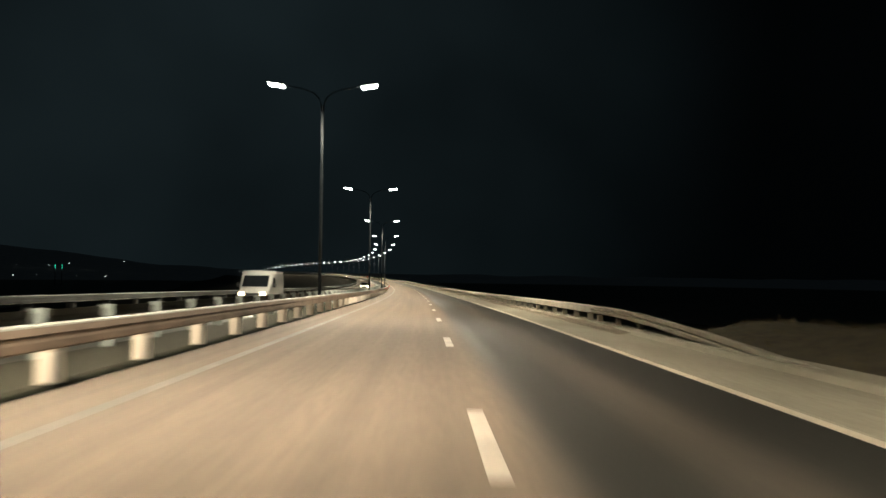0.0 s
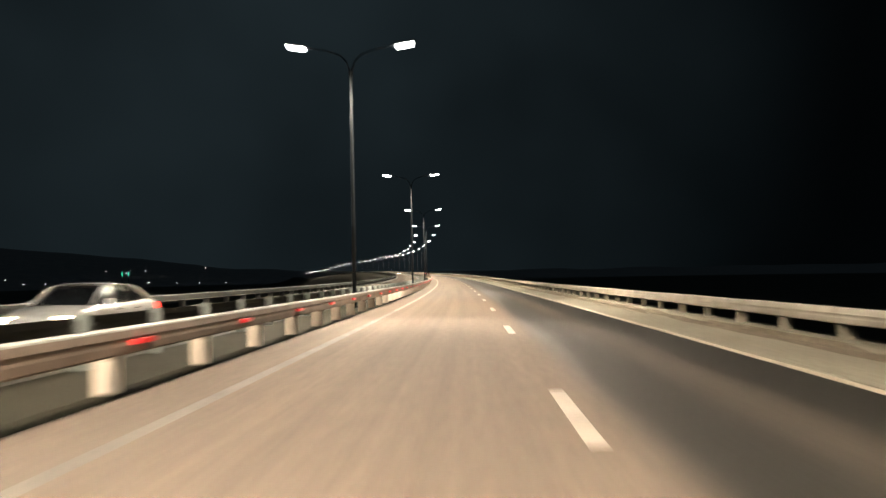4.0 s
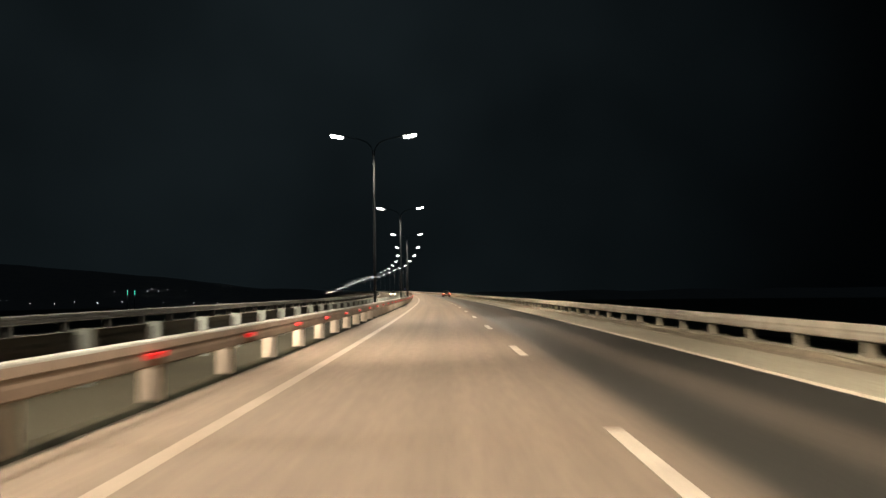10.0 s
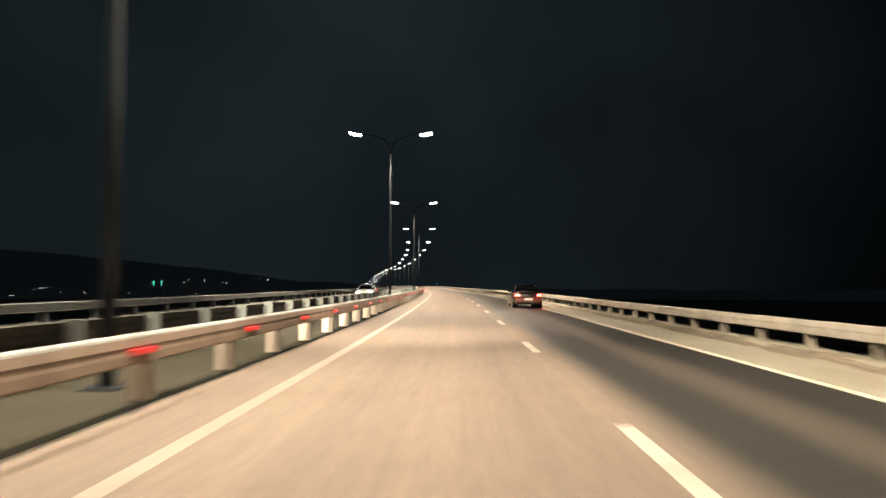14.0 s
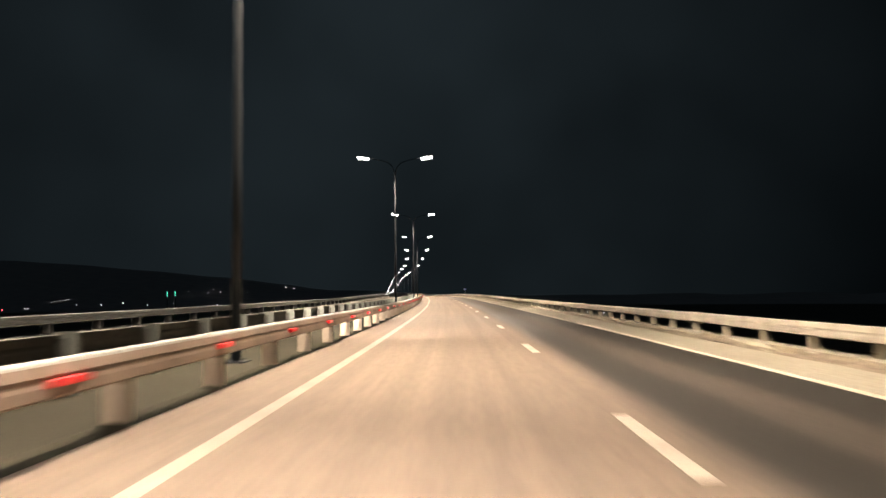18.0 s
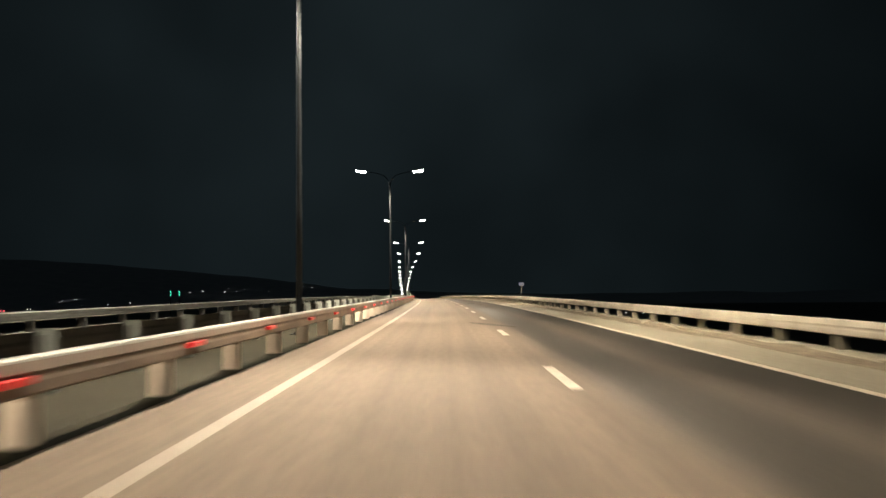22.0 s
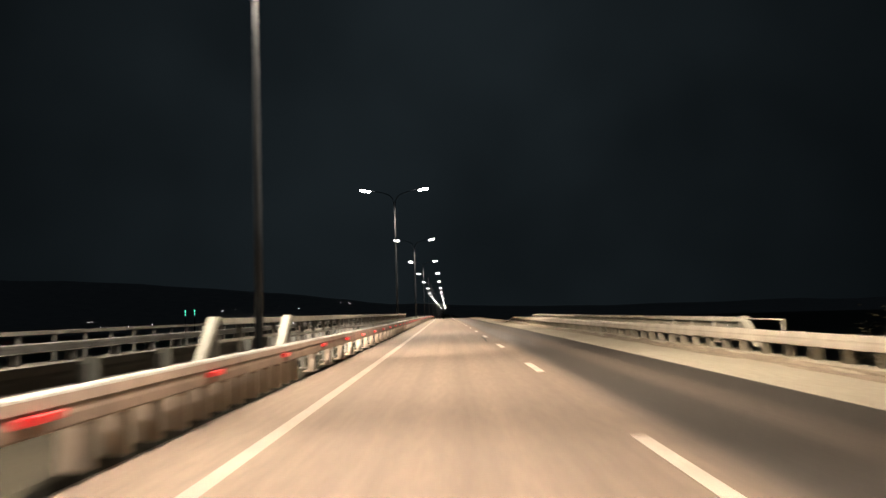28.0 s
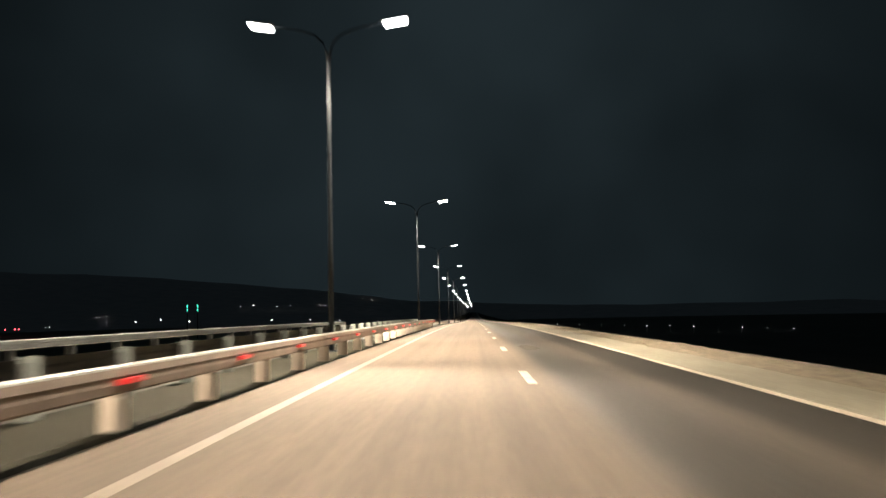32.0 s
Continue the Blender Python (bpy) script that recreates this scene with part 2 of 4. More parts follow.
POSTZINC = material("galvanised_post", (0.49, 0.405, 0.325), 0.7, 0.1, grain=(25, (0.39, 0.315, 0.245), 0.5), wear=(3, (0.36, 0.29, 0.225), 0.45), vary=0.15)
# rail steel darkened for unlit beams; a paler copy follows for lit posts
SHADEZINC = material("shaded_steel", (0.075, 0.074, 0.068), 0.7, 0.1, grain=(25, (0.045, 0.044, 0.04), 0.5), wear=(1.2, (0.04, 0.038, 0.034), 0.6), vary=0.2)
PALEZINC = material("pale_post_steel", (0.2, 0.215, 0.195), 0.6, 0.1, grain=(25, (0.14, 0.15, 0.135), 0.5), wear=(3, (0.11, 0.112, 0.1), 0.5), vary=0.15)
DUSTY = material("dusty_steel", (0.25, 0.185, 0.14), 0.7, 0.1, grain=(18, (0.17, 0.125, 0.09), 0.5), wear=(1.3, (0.14, 0.1, 0.075), 0.7), vary=0.15)
# brighter steel for beam folds, lamplight put into the colour
BRIGHT = material("lit_fold_steel", (0.4, 0.41, 0.385), 0.5, 0.2, grain=(18, (0.32, 0.32, 0.29), 0.5), wear=(0.9, (0.26, 0.24, 0.2), 0.6), vary=0.12)
DULL = material("dirty_road_paint", (0.29, 0.235, 0.18), 0.65, grain=(12, (0.2, 0.165, 0.128), 0.6), wear=(0.9, (0.2, 0.16, 0.122), 0.7), bump=0.1)
RED = material("red_reflector", (0.95, 0.035, 0.04), 0.3, grain=(40, (0.7, 0.015, 0.02), 0.4))
POLE = material("pole_steel", (0.021, 0.026, 0.032), 0.6, 0.1, grain=(30, (0.015, 0.019, 0.023), 0.5), wear=(0.7, (0.016, 0.02, 0.024), 0.5))
POLE.node_tree.nodes["Principled BSDF"].inputs["Specular IOR Level"].default_value = 0.2
HOUSING = material("lamp_housing", (0.07, 0.072, 0.075), 0.6, 0.2, grain=(30, (0.045, 0.045, 0.047), 0.5))
LED = material("led_glass", (0.9, 0.9, 0.85), 0.3, emit=(1.0, 0.98, 0.9), strength=14)
SOIL = material("soil", (0.14, 0.112, 0.074), 0.95, grain=(2.0, (0.055, 0.047, 0.032), 0.7), wear=(0.15, (0.075, 0.078, 0.044), 0.7), bump=0.6)
# hills glow faintly in the sky's colour, standing in for night haze
HILL = material("hazy_hill", (0.36, 0.34, 0.28), 1.0, grain=(0.02, (0.2, 0.2, 0.17), 0.6), emit=(0.62, 0.82, 1.0), strength=0.0022)
STEPPE = material("dry_steppe", (0.42, 0.4, 0.34), 1.0, grain=(0.05, (0.3, 0.29, 0.24), 0.6), wear=(0.01, (0.32, 0.31, 0.27), 0.6))


# ------------------------------------------------------------------ mesh helpers
def mesh_of(name, verts, faces, mat, smooth=False):
    me = bpy.data.meshes.new(name)
    me.from_pydata(verts, [], faces)
    me.materials.append(mat)
    if smooth:
        me.polygons.foreach_set("use_smooth", [True] * len(me.polygons))
    me.update()
    return me


def of_bm(name, bm, mat, smooth=False):
    me = bpy.data.meshes.new(name)
    bm.normal_update()
    bm.to_mesh(me)
    bm.free()
    me.materials.append(mat)
    if smooth:
        me.polygons.foreach_set("use_smooth", [True] * len(me.polygons))
    return me


def put(name, me, parent=None, m=None, label=""):
    ob = new(name, me)
    if parent is not None:
        ob.parent = parent
    if m is not None:
        ob.matrix_basis = m
    if label:
        tagged(ob, label)
    return ob


def empty(name, m, label, category, group="", kind=""):
    e = new(name)
    e.empty_display_size = 0.3
    e.matrix_basis = m
    return tagged(e, label, category, group, kind)


def box(bm, x0, x1, y0, y1, z0, z1, bevel=0.0, m=None):
    vs = [bm.verts.new((x, y, z)) for z in (z0, z1) for y in (y0, y1) for x in (x0, x1)]
    fs = [bm.faces.new([vs[i] for i in f]) for f in ((0, 2, 3, 1), (4, 5, 7, 6), (0, 1, 5, 4), (2, 6, 7, 3), (0, 4, 6, 2), (1, 3, 7, 5))]
    if bevel:
        es = list({e for f in fs for e in f.edges})
        r = bmesh.ops.bevel(bm, geom=es, offset=bevel, segments=2, affect="EDGES", profile=0.6)
        vs = list({v for f in r["faces"] for v in f.verts} | {v for v in vs if v.is_valid})
    if m is not None:
        bmesh.ops.transform(bm, matrix=m, verts=vs)
    return vs


def tube(bm, pts, radii, n=10, cap=True):
    """A round bar through the points."""
    rings = []
    for i, p in enumerate(pts):
        p = Vector(p)
        a = Vector(pts[max(i - 1, 0)])
        b = Vector(pts[min(i + 1, len(pts) - 1)])
        d = (b - a).normalized()
        u = d.orthogonal().normalized() if abs(d.z) > 0.9 else Vector((0, 0, 1)).cross(d).normalized()
        w = d.cross(u)
        r = radii[i] if isinstance(radii, (list, tuple)) else radii
        rings.append([bm.verts.new(p + r * (u * math.cos(2 * math.pi * k / n) + w * math.sin(2 * math.pi * k / n))) for k in range(n)])
    for a, b in zip(rings, rings[1:]):
        for k in range(n):
            bm.faces.new((a[k], a[(k + 1) % n], b[(k + 1) % n], b[k]))
    if cap:
        bm.faces.new(rings[0][::-1])
        bm.faces.new(rings[-1])


def strip(name, profile, s0, s1, mat, step=6.0, close=False, ragged=0.0):
    """A band that follows the road, with the cross-section profile of (d, z); its UV is metres across and along."""
    ss = np.arange(s0, s1 + step * 0.5, step)
    n = len(profile)
    verts, uvs = [], []
    run = [0.0]
    for a, b in zip(profile, profile[1:]):
        run.append(run[-1] + math.hypot(b[0] - a[0], b[1] - a[1]))
    for s in ss:
        for k, ((d, z), u) in enumerate(zip(profile, run)):
            if ragged:
                d += ragged * 1.6 * noise.noise((s * 0.45, k * 3.1, 2.0))
                z += ragged * 0.5 * noise.noise((s * 0.6, k * 5.3, 8.0)) if k else 0
            verts.append(at(s, d, z))
            uvs.append((u, s))
    faces = []
    for i in range(len(ss) - 1):
        for k in range(n - 1):
            faces.append((i * n + k, i * n + k + 1, (i + 1) * n + k + 1, (i + 1) * n + k))
    if close:
        faces += [tuple(range(n)), tuple(range((len(ss) - 1) * n, len(ss) * n))[::-1]]
    me = mesh_of(name, verts, faces, mat)
    uv = me.uv_layers.new(name="UVMap")
    idx = np.empty(len(me.loops), dtype=np.int32)
    me.loops.foreach_get("vertex_index", idx)
    uv.data.foreach_set("uv", np.array(uvs, dtype=np.float32)[idx].ravel())
    return new(name, me)


# ------------------------------------------------------------------ ground and carriageways
S0, S1 = -120.0, 2600.0
END = 1120.0          # fine parts reach to here
far = 4600.0
gv = [(x, y, -46.0) for y in np.linspace(-far, far + 2000, 24) for x in np.linspace(-far, far, 24)]
gf = [(j * 24 + i, j * 24 + i + 1, (j + 1) * 24 + i + 1, (j + 1) * 24 + i) for j in range(23) for i in range(23)]
tagged(new("ground", mesh_of("ground", gv, gf, STEPPE)), "dark flat land beside the causeway", "ground", kind="structure")

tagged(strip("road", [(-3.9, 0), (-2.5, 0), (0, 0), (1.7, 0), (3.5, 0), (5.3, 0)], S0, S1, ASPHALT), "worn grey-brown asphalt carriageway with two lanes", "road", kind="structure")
tagged(strip("road_opposite", [(-13.2, 0), (-10, 0), (-5.92, 0)], S0, S1, ASPHALT), "asphalt carriageway for oncoming traffic", "road", kind="structure")
tagged(strip("shoulder", [(5.29, 0.0), (5.31, 0.012), (6.6, 0.02), (6.95, 0.035), (7.02, 0.12), (7.08, 0.14), (7.75, 0.14), (7.8, 0.11), (7.85, -0.6)], S0, 962, SHOULDER), "pale concrete shoulder strip with a low raised edge", "shoulder", kind="structure")
tagged(strip("shoulder", [(5.29, 0.0), (5.31, 0.012), (6.9, 0.01), (7.1, -0.04), (7.6, -0.25), (7.8, -0.6)], 962, S1, SHOULDER), "pale gravelly shoulder with a crumbled edge", "shoulder", kind="structure")
tagged(strip("median", [(-3.9, 0.0), (-3.99, 0.03), (-4.1, 0.06), (-5.86, 0.06), (-5.9, 0.05), (-5.92, 0.0)], S0, S1, MEDIAN), "raised median strip between the carriageways", "median", kind="structure")
tagged(strip("shoulder_opposite", [(-13.2, 0.0), (-13.22, 0.15), (-13.3, 0.18), (-14.4, 0.18), (-14.5, -0.6)], S0, S1, CONCRETE), "concrete kerb and verge of the opposite carriageway", "shoulder", kind="structure")
tagged(strip("embankment", [(7.84, -0.3), (9.5, -0.7), (14, -2.6), (26, -7), (60, -16), (150, -30), (420, -48)], S0, S1, SOIL, 12), "dark earth embankment slope", "embankment", kind="structure")
tagged(strip("embankment_opposite", [(-420, -48), (-150, -30), (-60, -16), (-30, -7), (-18, -1.6), (-14.45, -0.3)], S0, S1, SOIL, 12), "dark earth embankment slope", "embankment", kind="structure")

DIRT = material("loose_dirt", (0.25, 0.205, 0.145), 0.95, grain=(8, (0.12, 0.095, 0.07), 0.8), wear=(0.7, (0.36, 0.31, 0.225), 0.6), bump=0.6)
tagged(strip("dirt_strip", [(6.62, 0.022), (6.7, 0.035), (6.92, 0.06), (7.04, 0.135)], -20, 962, DIRT, 1.5, ragged=0.09), "brown dust and grit swept against the shoulder's edge", "dirt", kind="structure")
tagged(strip("dirt_berm", [(6.75, 0.008), (7.0, 0.07), (7.35, 0.14), (7.9, 0.1), (8.6, -0.4)], 966, 1500, DIRT, 1.5, ragged=0.14), "low brown berm of earth along the shoulder", "berm", kind="structure")

# painted lines
tagged(strip("edge_line", [(-2.745, 0.005), (-2.545, 0.005)], S0, 132, FADED), "faded, almost worn-off white edge line", "road marking", kind="structure")
tagged(strip("edge_line", [(-2.745, 0.005), (-2.545, 0.005)], 132, 655, DULL), "dirty white solid edge line", "road marking", kind="structure")
tagged(strip("edge_line", [(-2.745, 0.005), (-2.545, 0.005)], 655, S1, DULL), "worn white solid edge line", "road marking", kind="structure")
tagged(strip("edge_line", [(5.1, 0.005), (5.275, 0.005)], S0, 882, EDGEPAINT), "worn white solid edge line", "road marking", kind="structure")
tagged(strip("bridge_edge", [(4.95, 0.004), (5.02, 0.014), (5.34, 0.018)], 882, 966, SHOULDER), "pale concrete edge strip on the bridge", "shoulder", kind="structure")
tagged(strip("edge_line", [(5.1, 0.005), (5.275, 0.005)], 966, S1, EDGEPAINT), "worn white solid edge line", "road marking", kind="structure")
tagged(strip("edge_line", [(-7.0, 0.005), (-6.8, 0.005)], S0, S1, PAINT), "worn white solid edge line", "road marking", kind="structure")


def evenly(anchors, gap, before, after):
    """Places along the road that pass through the anchors and lie about gap apart between them."""
    out = [anchors[0] - gap * k for k in range(before, 0, -1)]
    for a, c in zip(anchors, anchors[1:]):
        n = max(1, round((c - a) / gap))
        out += [a + (c - a) * k / n for k in range(n)]
    return out + [anchors[-1] + gap * k for k in range(after)]


lane = empty("lane_marking", Matrix(), "broken white lane line", "road marking", kind="structure")
# single dashes placed to fit the camera's view; between them they are spaced evenly, about 12 m apart
ANCHORS = [-34.7, 0.1, 35.6, 71.4, 179.9, 216.2, 250.8, 287.4, 312.3, 347.0, 382.7, 419.8, 444.3, 478.4, 574.6, 610.2, 635.9, 670.2, 682.6, 695.0, 705.4, 729.2, 759.7, 792.3, 880.4, 915.2, 949.6, 982.8, 1019.5]
dashes = evenly(ANCHORS, 12, 7, 40)
bm = bmesh.new()
box(bm, -0.09, 0.09, -1.48, 1.48, 0.001, 0.006)
dash_me = of_bm("dash", bm, PAINT)
for p in dashes:
    put("dash", dash_me, lane, stand(p, 1.54))
lane2 = empty("lane_marking", Matrix(), "broken white lane line", "road marking", kind="structure")
for i in range(-8, 60):
    put("dash", dash_me, lane2, stand(4 + i * 12, -10.3))


# ------------------------------------------------------------------ guard rails
def beam_mesh(name, length, z0, z1, out, mat, lip, lit_folds=(7, 8, 9)):
    """A W-shaped rolled beam; out: the side to which the wave stands out (+1 right). The chosen folds carry lamplight
    as a brighter colour.
    """
    h = z1 - z0
    prof = [(0.02, 0), (0.06, 0.03), (0.088, 0.1), (0.079, 0.36), (0.07, 0.46), (0.07, 0.52), (0.075, 0.62), (0.047, 0.87), (0.04, 0.93), (0.025, 0.985), (-0.035, 1)]
    vs, fs = [], []
    n = len(prof)
    for y in (0.0, length):
        for off in (0.0, -0.006):
            for x, z in prof:
                vs.append(((x + off) * out, y, z0 + z * h))
    for k in range(n - 1):
        fs.append((k, k + 1, 2 * n + k + 1, 2 * n + k))
        fs.append((n + k, 3 * n + k, 3 * n + k + 1, n + k + 1))
    fs += [(n - 1, 2 * n - 1, 4 * n - 1, 3 * n - 1), (0, 2 * n, 3 * n, n)]
    me = mesh_of(name, vs, fs, mat)
    me.materials.append(lip)
    for k in lit_folds:
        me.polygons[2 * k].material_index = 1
    return me


def post_mesh(name, w, dpt, z0, z1, mat):
    """A rolled C-shaped post with a lip, its flat face towards the traffic."""
    bm = bmesh.new()
    t = 0.012
    box(bm, -dpt / 2, dpt / 2, -w / 2, -w / 2 + t, z0, z1)
    box(bm, dpt / 2 - t, dpt / 2, -w / 2 + t, w / 2, z0, z1)
    box(bm, -dpt / 2, dpt / 2 - t, w / 2 - t, w / 2, z0, z1)
    return of_bm(name, bm, mat)


def flared_mesh(name, z0, z1, mat):
    """A bridge post: a narrow upright on a foot that widens in two gussets to its base plate."""
    bm = bmesh.new()
    box(bm, -0.07, 0.07, -0.07, 0.07, z0, z1)
    box(bm, -0.16, 0.16, -0.3, 0.3, z0 - 0.005, z0 + 0.025)
    for v in box(bm, -0.03, 0.085, -0.26, 0.26, z0 + 0.02, z0 + 0.3):
        if v.co.z > z0 + 0.2:
            v.co.y *= 0.28
    return of_bm(name, bm, mat)


def guard_rail(s0, s1, d, z0, z1, side, posts, marks, base, label, group, steel, sect=4.64, lit_folds=(7, 8, 9), tall=0.015):
    """One run of about 44 m: beams, posts with spacers, reflectors. side: the way the beam faces (+1: right)."""
    root = empty("guard_rail", stand(s0, d), label, "guard rail", group)
    inv = root.matrix_basis.inverted()
    key = (side, round(z0, 2))
    if key not in RAILS:
        bm = bmesh.new()
        box(bm, -0.055, 0.055, -0.045, 0.045, z0 - 0.05, z1 - 0.05)
        bm2 = bmesh.new()
        box(bm2, 0.02, 0.14, -0.27, 0.27, -0.034, 0.034, 0.01)
        RAILS[key] = (beam_mesh("beam", sect + 0.02, z0, z1, side, steel[0], steel[2], lit_folds), post_mesh("post", *steel[3], base, z0 + tall, steel[1]), flared_mesh("post", base, z0 + 0.015, steel[1]), of_bm("spacer", bm, steel[0]), of_bm("reflector", bm2, RED))
    beam, post, flared, spacer, reflector = RAILS[key]
    s = s0
    while s < s1 - 0.1:
        put("beam", beam, root, inv @ stand(s, d))
        s += sect
    for p in marks:
        if s0 <= p < s1:
            put("reflector", reflector, root, inv @ stand(p, d + side * 0.012, z0 + 0.155) @ Euler((0, 0, 0 if side > 0 else math.pi)).to_matrix().to_4x4(), "red reflector plate")
    for p in posts:
        if s0 <= p < s1:
            put("post", flared if 891 < p < 944 and marks else post, root, inv @ stand(p, d + side * ((0.0 if marks else 0.05 if tall < 0.1 else -0.02) - steel[3][1] / 2)))
            put("spacer", spacer, root, inv @ stand(p, d - side * 0.06))
    return root


RAILS = {}
RUN = 4.64 * 9
BRIDGE0, BRIDGE1 = 890.0, 950.0
# posts stand about 3.2 m apart, close together at both ends of the bridge; reflectors about 4.5 m apart
POSTS = evenly([6.7, 42.2, 182.0, 214.8, 249.2, 282.8, 315.9, 351.4, 384.2, 414.7, 447.0, 479.2, 578.7, 608.5, 638.7, 671.3, 703.4, 732.0, 763.9, 790.3, 880.6], 3.2, 40, 1)
POSTS += [881.4 + 0.85 * k for k in range(11)] + [892.4 + 2.45 * k for k in range(21)] + [944.6 + 0.95 * k for k in range(10)] + evenly([957.4, 980.5], 3.2, 0, 36)
MARKS = evenly([180.6, 212.2, 250.6, 283.4, 315.4, 351.1, 382.7, 415.4, 446.5, 477.7, 578.4, 605.7, 636.9, 673.1, 704.0, 734.8, 762.5, 790.9, 879.5, 888.3, 946.7, 981.3], 4.45, 25, 25)
BACK_POSTS = evenly([284.73, 484.16, 679.31, 768.77], 2.75, 160, 130)
for i in range(-3, 26):
    a, b = i * RUN, (i + 1) * RUN
    bridge = BRIDGE0 - 5 < (a + b) / 2 < BRIDGE1 + 5
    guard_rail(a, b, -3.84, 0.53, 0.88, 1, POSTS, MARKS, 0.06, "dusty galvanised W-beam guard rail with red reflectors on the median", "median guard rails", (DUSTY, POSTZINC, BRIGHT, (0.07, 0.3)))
    guard_rail(a, b, -5.8, 0.57, 0.90, -1, BACK_POSTS, (), 0.06, "galvanised guard rail facing the opposite carriageway, its beam darkened as in shade", "opposite median guard rails", (SHADEZINC, PALEZINC, SHADEZINC, (0.08, 0.25)), tall=0.37)
    guard_rail(a, b, -13.75, 0.54, 0.86, 1, np.arange(0.4 - 45 * 3.5, END, 3.5), (), 0.18, "galvanised guard rail on the far verge", "far verge guard rails", (SHADEZINC, SHADEZINC, BRIGHT, (0.08, 0.34)), lit_folds=(0, 1, 7, 8, 9))
    if -20 < b < 970:
        a, b = (a + 6 * 4.64 if a < -20 else a), min(b, 946.6)
        guard_rail(a, b, 7.26, 0.42, 0.73, -1, np.arange(766.4 - 307 * 2.54, 947, 1.27 if bridge else 2.54), (), 0.13, "dusty galvanised W-beam guard rail on the shoulder", "shoulder guard rails", (ZINC, ZINC, ZINC, (0.14, 0.2)))


# ------------------------------------------------------------------ street lamps
def street_lamp():
    """A tapered steel pole that forks into two curved arms with a flat LED head each."""
    root = empty("street_lamp", Matrix(), "tall grey steel street lamp with two lit LED heads", "street lamp", "street lamps along the median")
    bm = bmesh.new()
    tube(bm, [(0, 0, 0.07), (0, 0, 4), (0, 0, 8), (0, 0, 11.3)], [0.1, 0.088, 0.074, 0.06], 14)
    put("pole", of_bm("pole", bm, POLE, True), root)
    bm = bmesh.new()
    box(bm, -0.24, 0.24, -0.24, 0.24, 0.06, 0.09, 0.01)
    for a in range(4):
        x, y = 0.18 * math.cos(a * math.pi / 2 + math.pi / 4), 0.18 * math.sin(a * math.pi / 2 + math.pi / 4)
        tube(bm, [(x, y, 0.08), (x, y, 0.14)], 0.018, 6)
    put("base_plate", of_bm("base_plate", bm, POLE), root)
    for side in (1, -1):
        bm = bmesh.new()
        tube(bm, [(0.05 * side, 0, 11.0), (0.08 * side, 0, 11.4), (0.2 * side, 0, 11.75), (0.5 * side, 0, 12.05), (1.1 * side, 0, 12.27), (2.2 * side, 0, 12.47)], [0.045, 0.042, 0.038, 0.034, 0.03, 0.03], 8)
        put("arm", of_bm("arm", bm, POLE, True), root)
        tilt = Matrix.Translation((2.587 * side, 0, 12.5)) @ Euler((0, radians(-9 * side), 0)).to_matrix().to_4x4()
        bm = bmesh.new()
        box(bm, -0.52, 0.52, -0.2, 0.2, 0.0, 0.08, 0.02, tilt)
        for k in range(5):
            box(bm, -0.3 + k * 0.12, -0.27 + k * 0.12, -0.14, 0.14, 0.07, 0.1, 0, tilt)
        head = put("lamp_head", of_bm("lamp_head", bm, HOUSING), root)
        bm = bmesh.new()
        # lens deepened beyond a flat panel so its glow reads larger from afar
        for v in box(bm, -0.48, 0.48, -0.18, 0.18, -0.15, -0.002):
            if v.co.z < -0.1:
                v.co.x, v.co.y = v.co.x * 0.86, v.co.y * 0.6
        bmesh.ops.bevel(bm, geom=bm.edges[:], offset=0.02, segments=2, affect="EDGES", profile=0.6)
        bmesh.ops.transform(bm, matrix=tilt, verts=bm.verts)
        put("lens", of_bm("lens", bm, LED), head, None, "glowing white LED lens, deepened to show from afar")
    return root


LAMP_D, LAMP_GAP = -4.815, 44.82


LAMP_SHIFT = {0: -0.4, 1: -0.6, 2: -0.3, 3: 0.2, 4: 0.9, 5: 0.6, 6: 0.4, 7: -0.4, 8: -0.5, 9: -0.15, 10: -0.3, 11: -1.2, 12: -0.6, 13: -0.1, 14: -0.1, 15: 0.3, 16: -0.4, 17: -1.75, 18: -2.8, 19: -4.2, 20: -5.9, 21: -2.0, 22: -1.55}


def lamp_place(i):
    """The lamps stand about 45 m apart along the road, each shifted to fit the camera's view."""
    return i * LAMP_GAP + LAMP_SHIFT.get(i, 0.0)


# a few are lowered so that their heads fit the camera's view
LAMP_DROP = {17: 0.25, 18: 0.4, 19: 0.65, 20: 0.3}
lamp = street_lamp()
lamp.matrix_basis = upright(lamp_place(0), LAMP_D)
for i in range(-2, 45):
    if i:
        copy_thing(lamp, upright(lamp_place(i), LAMP_D, -LAMP_DROP.get(i, 0.0)))


def lamp_light(name, energy, cone, blend, colour):
    l = bpy.data.lights.new(name, "SPOT")
    l.energy, l.spot_size, l.spot_blend, l.shadow_soft_size = energy, radians(cone), blend, 0.3
    l.color = colour
    return l


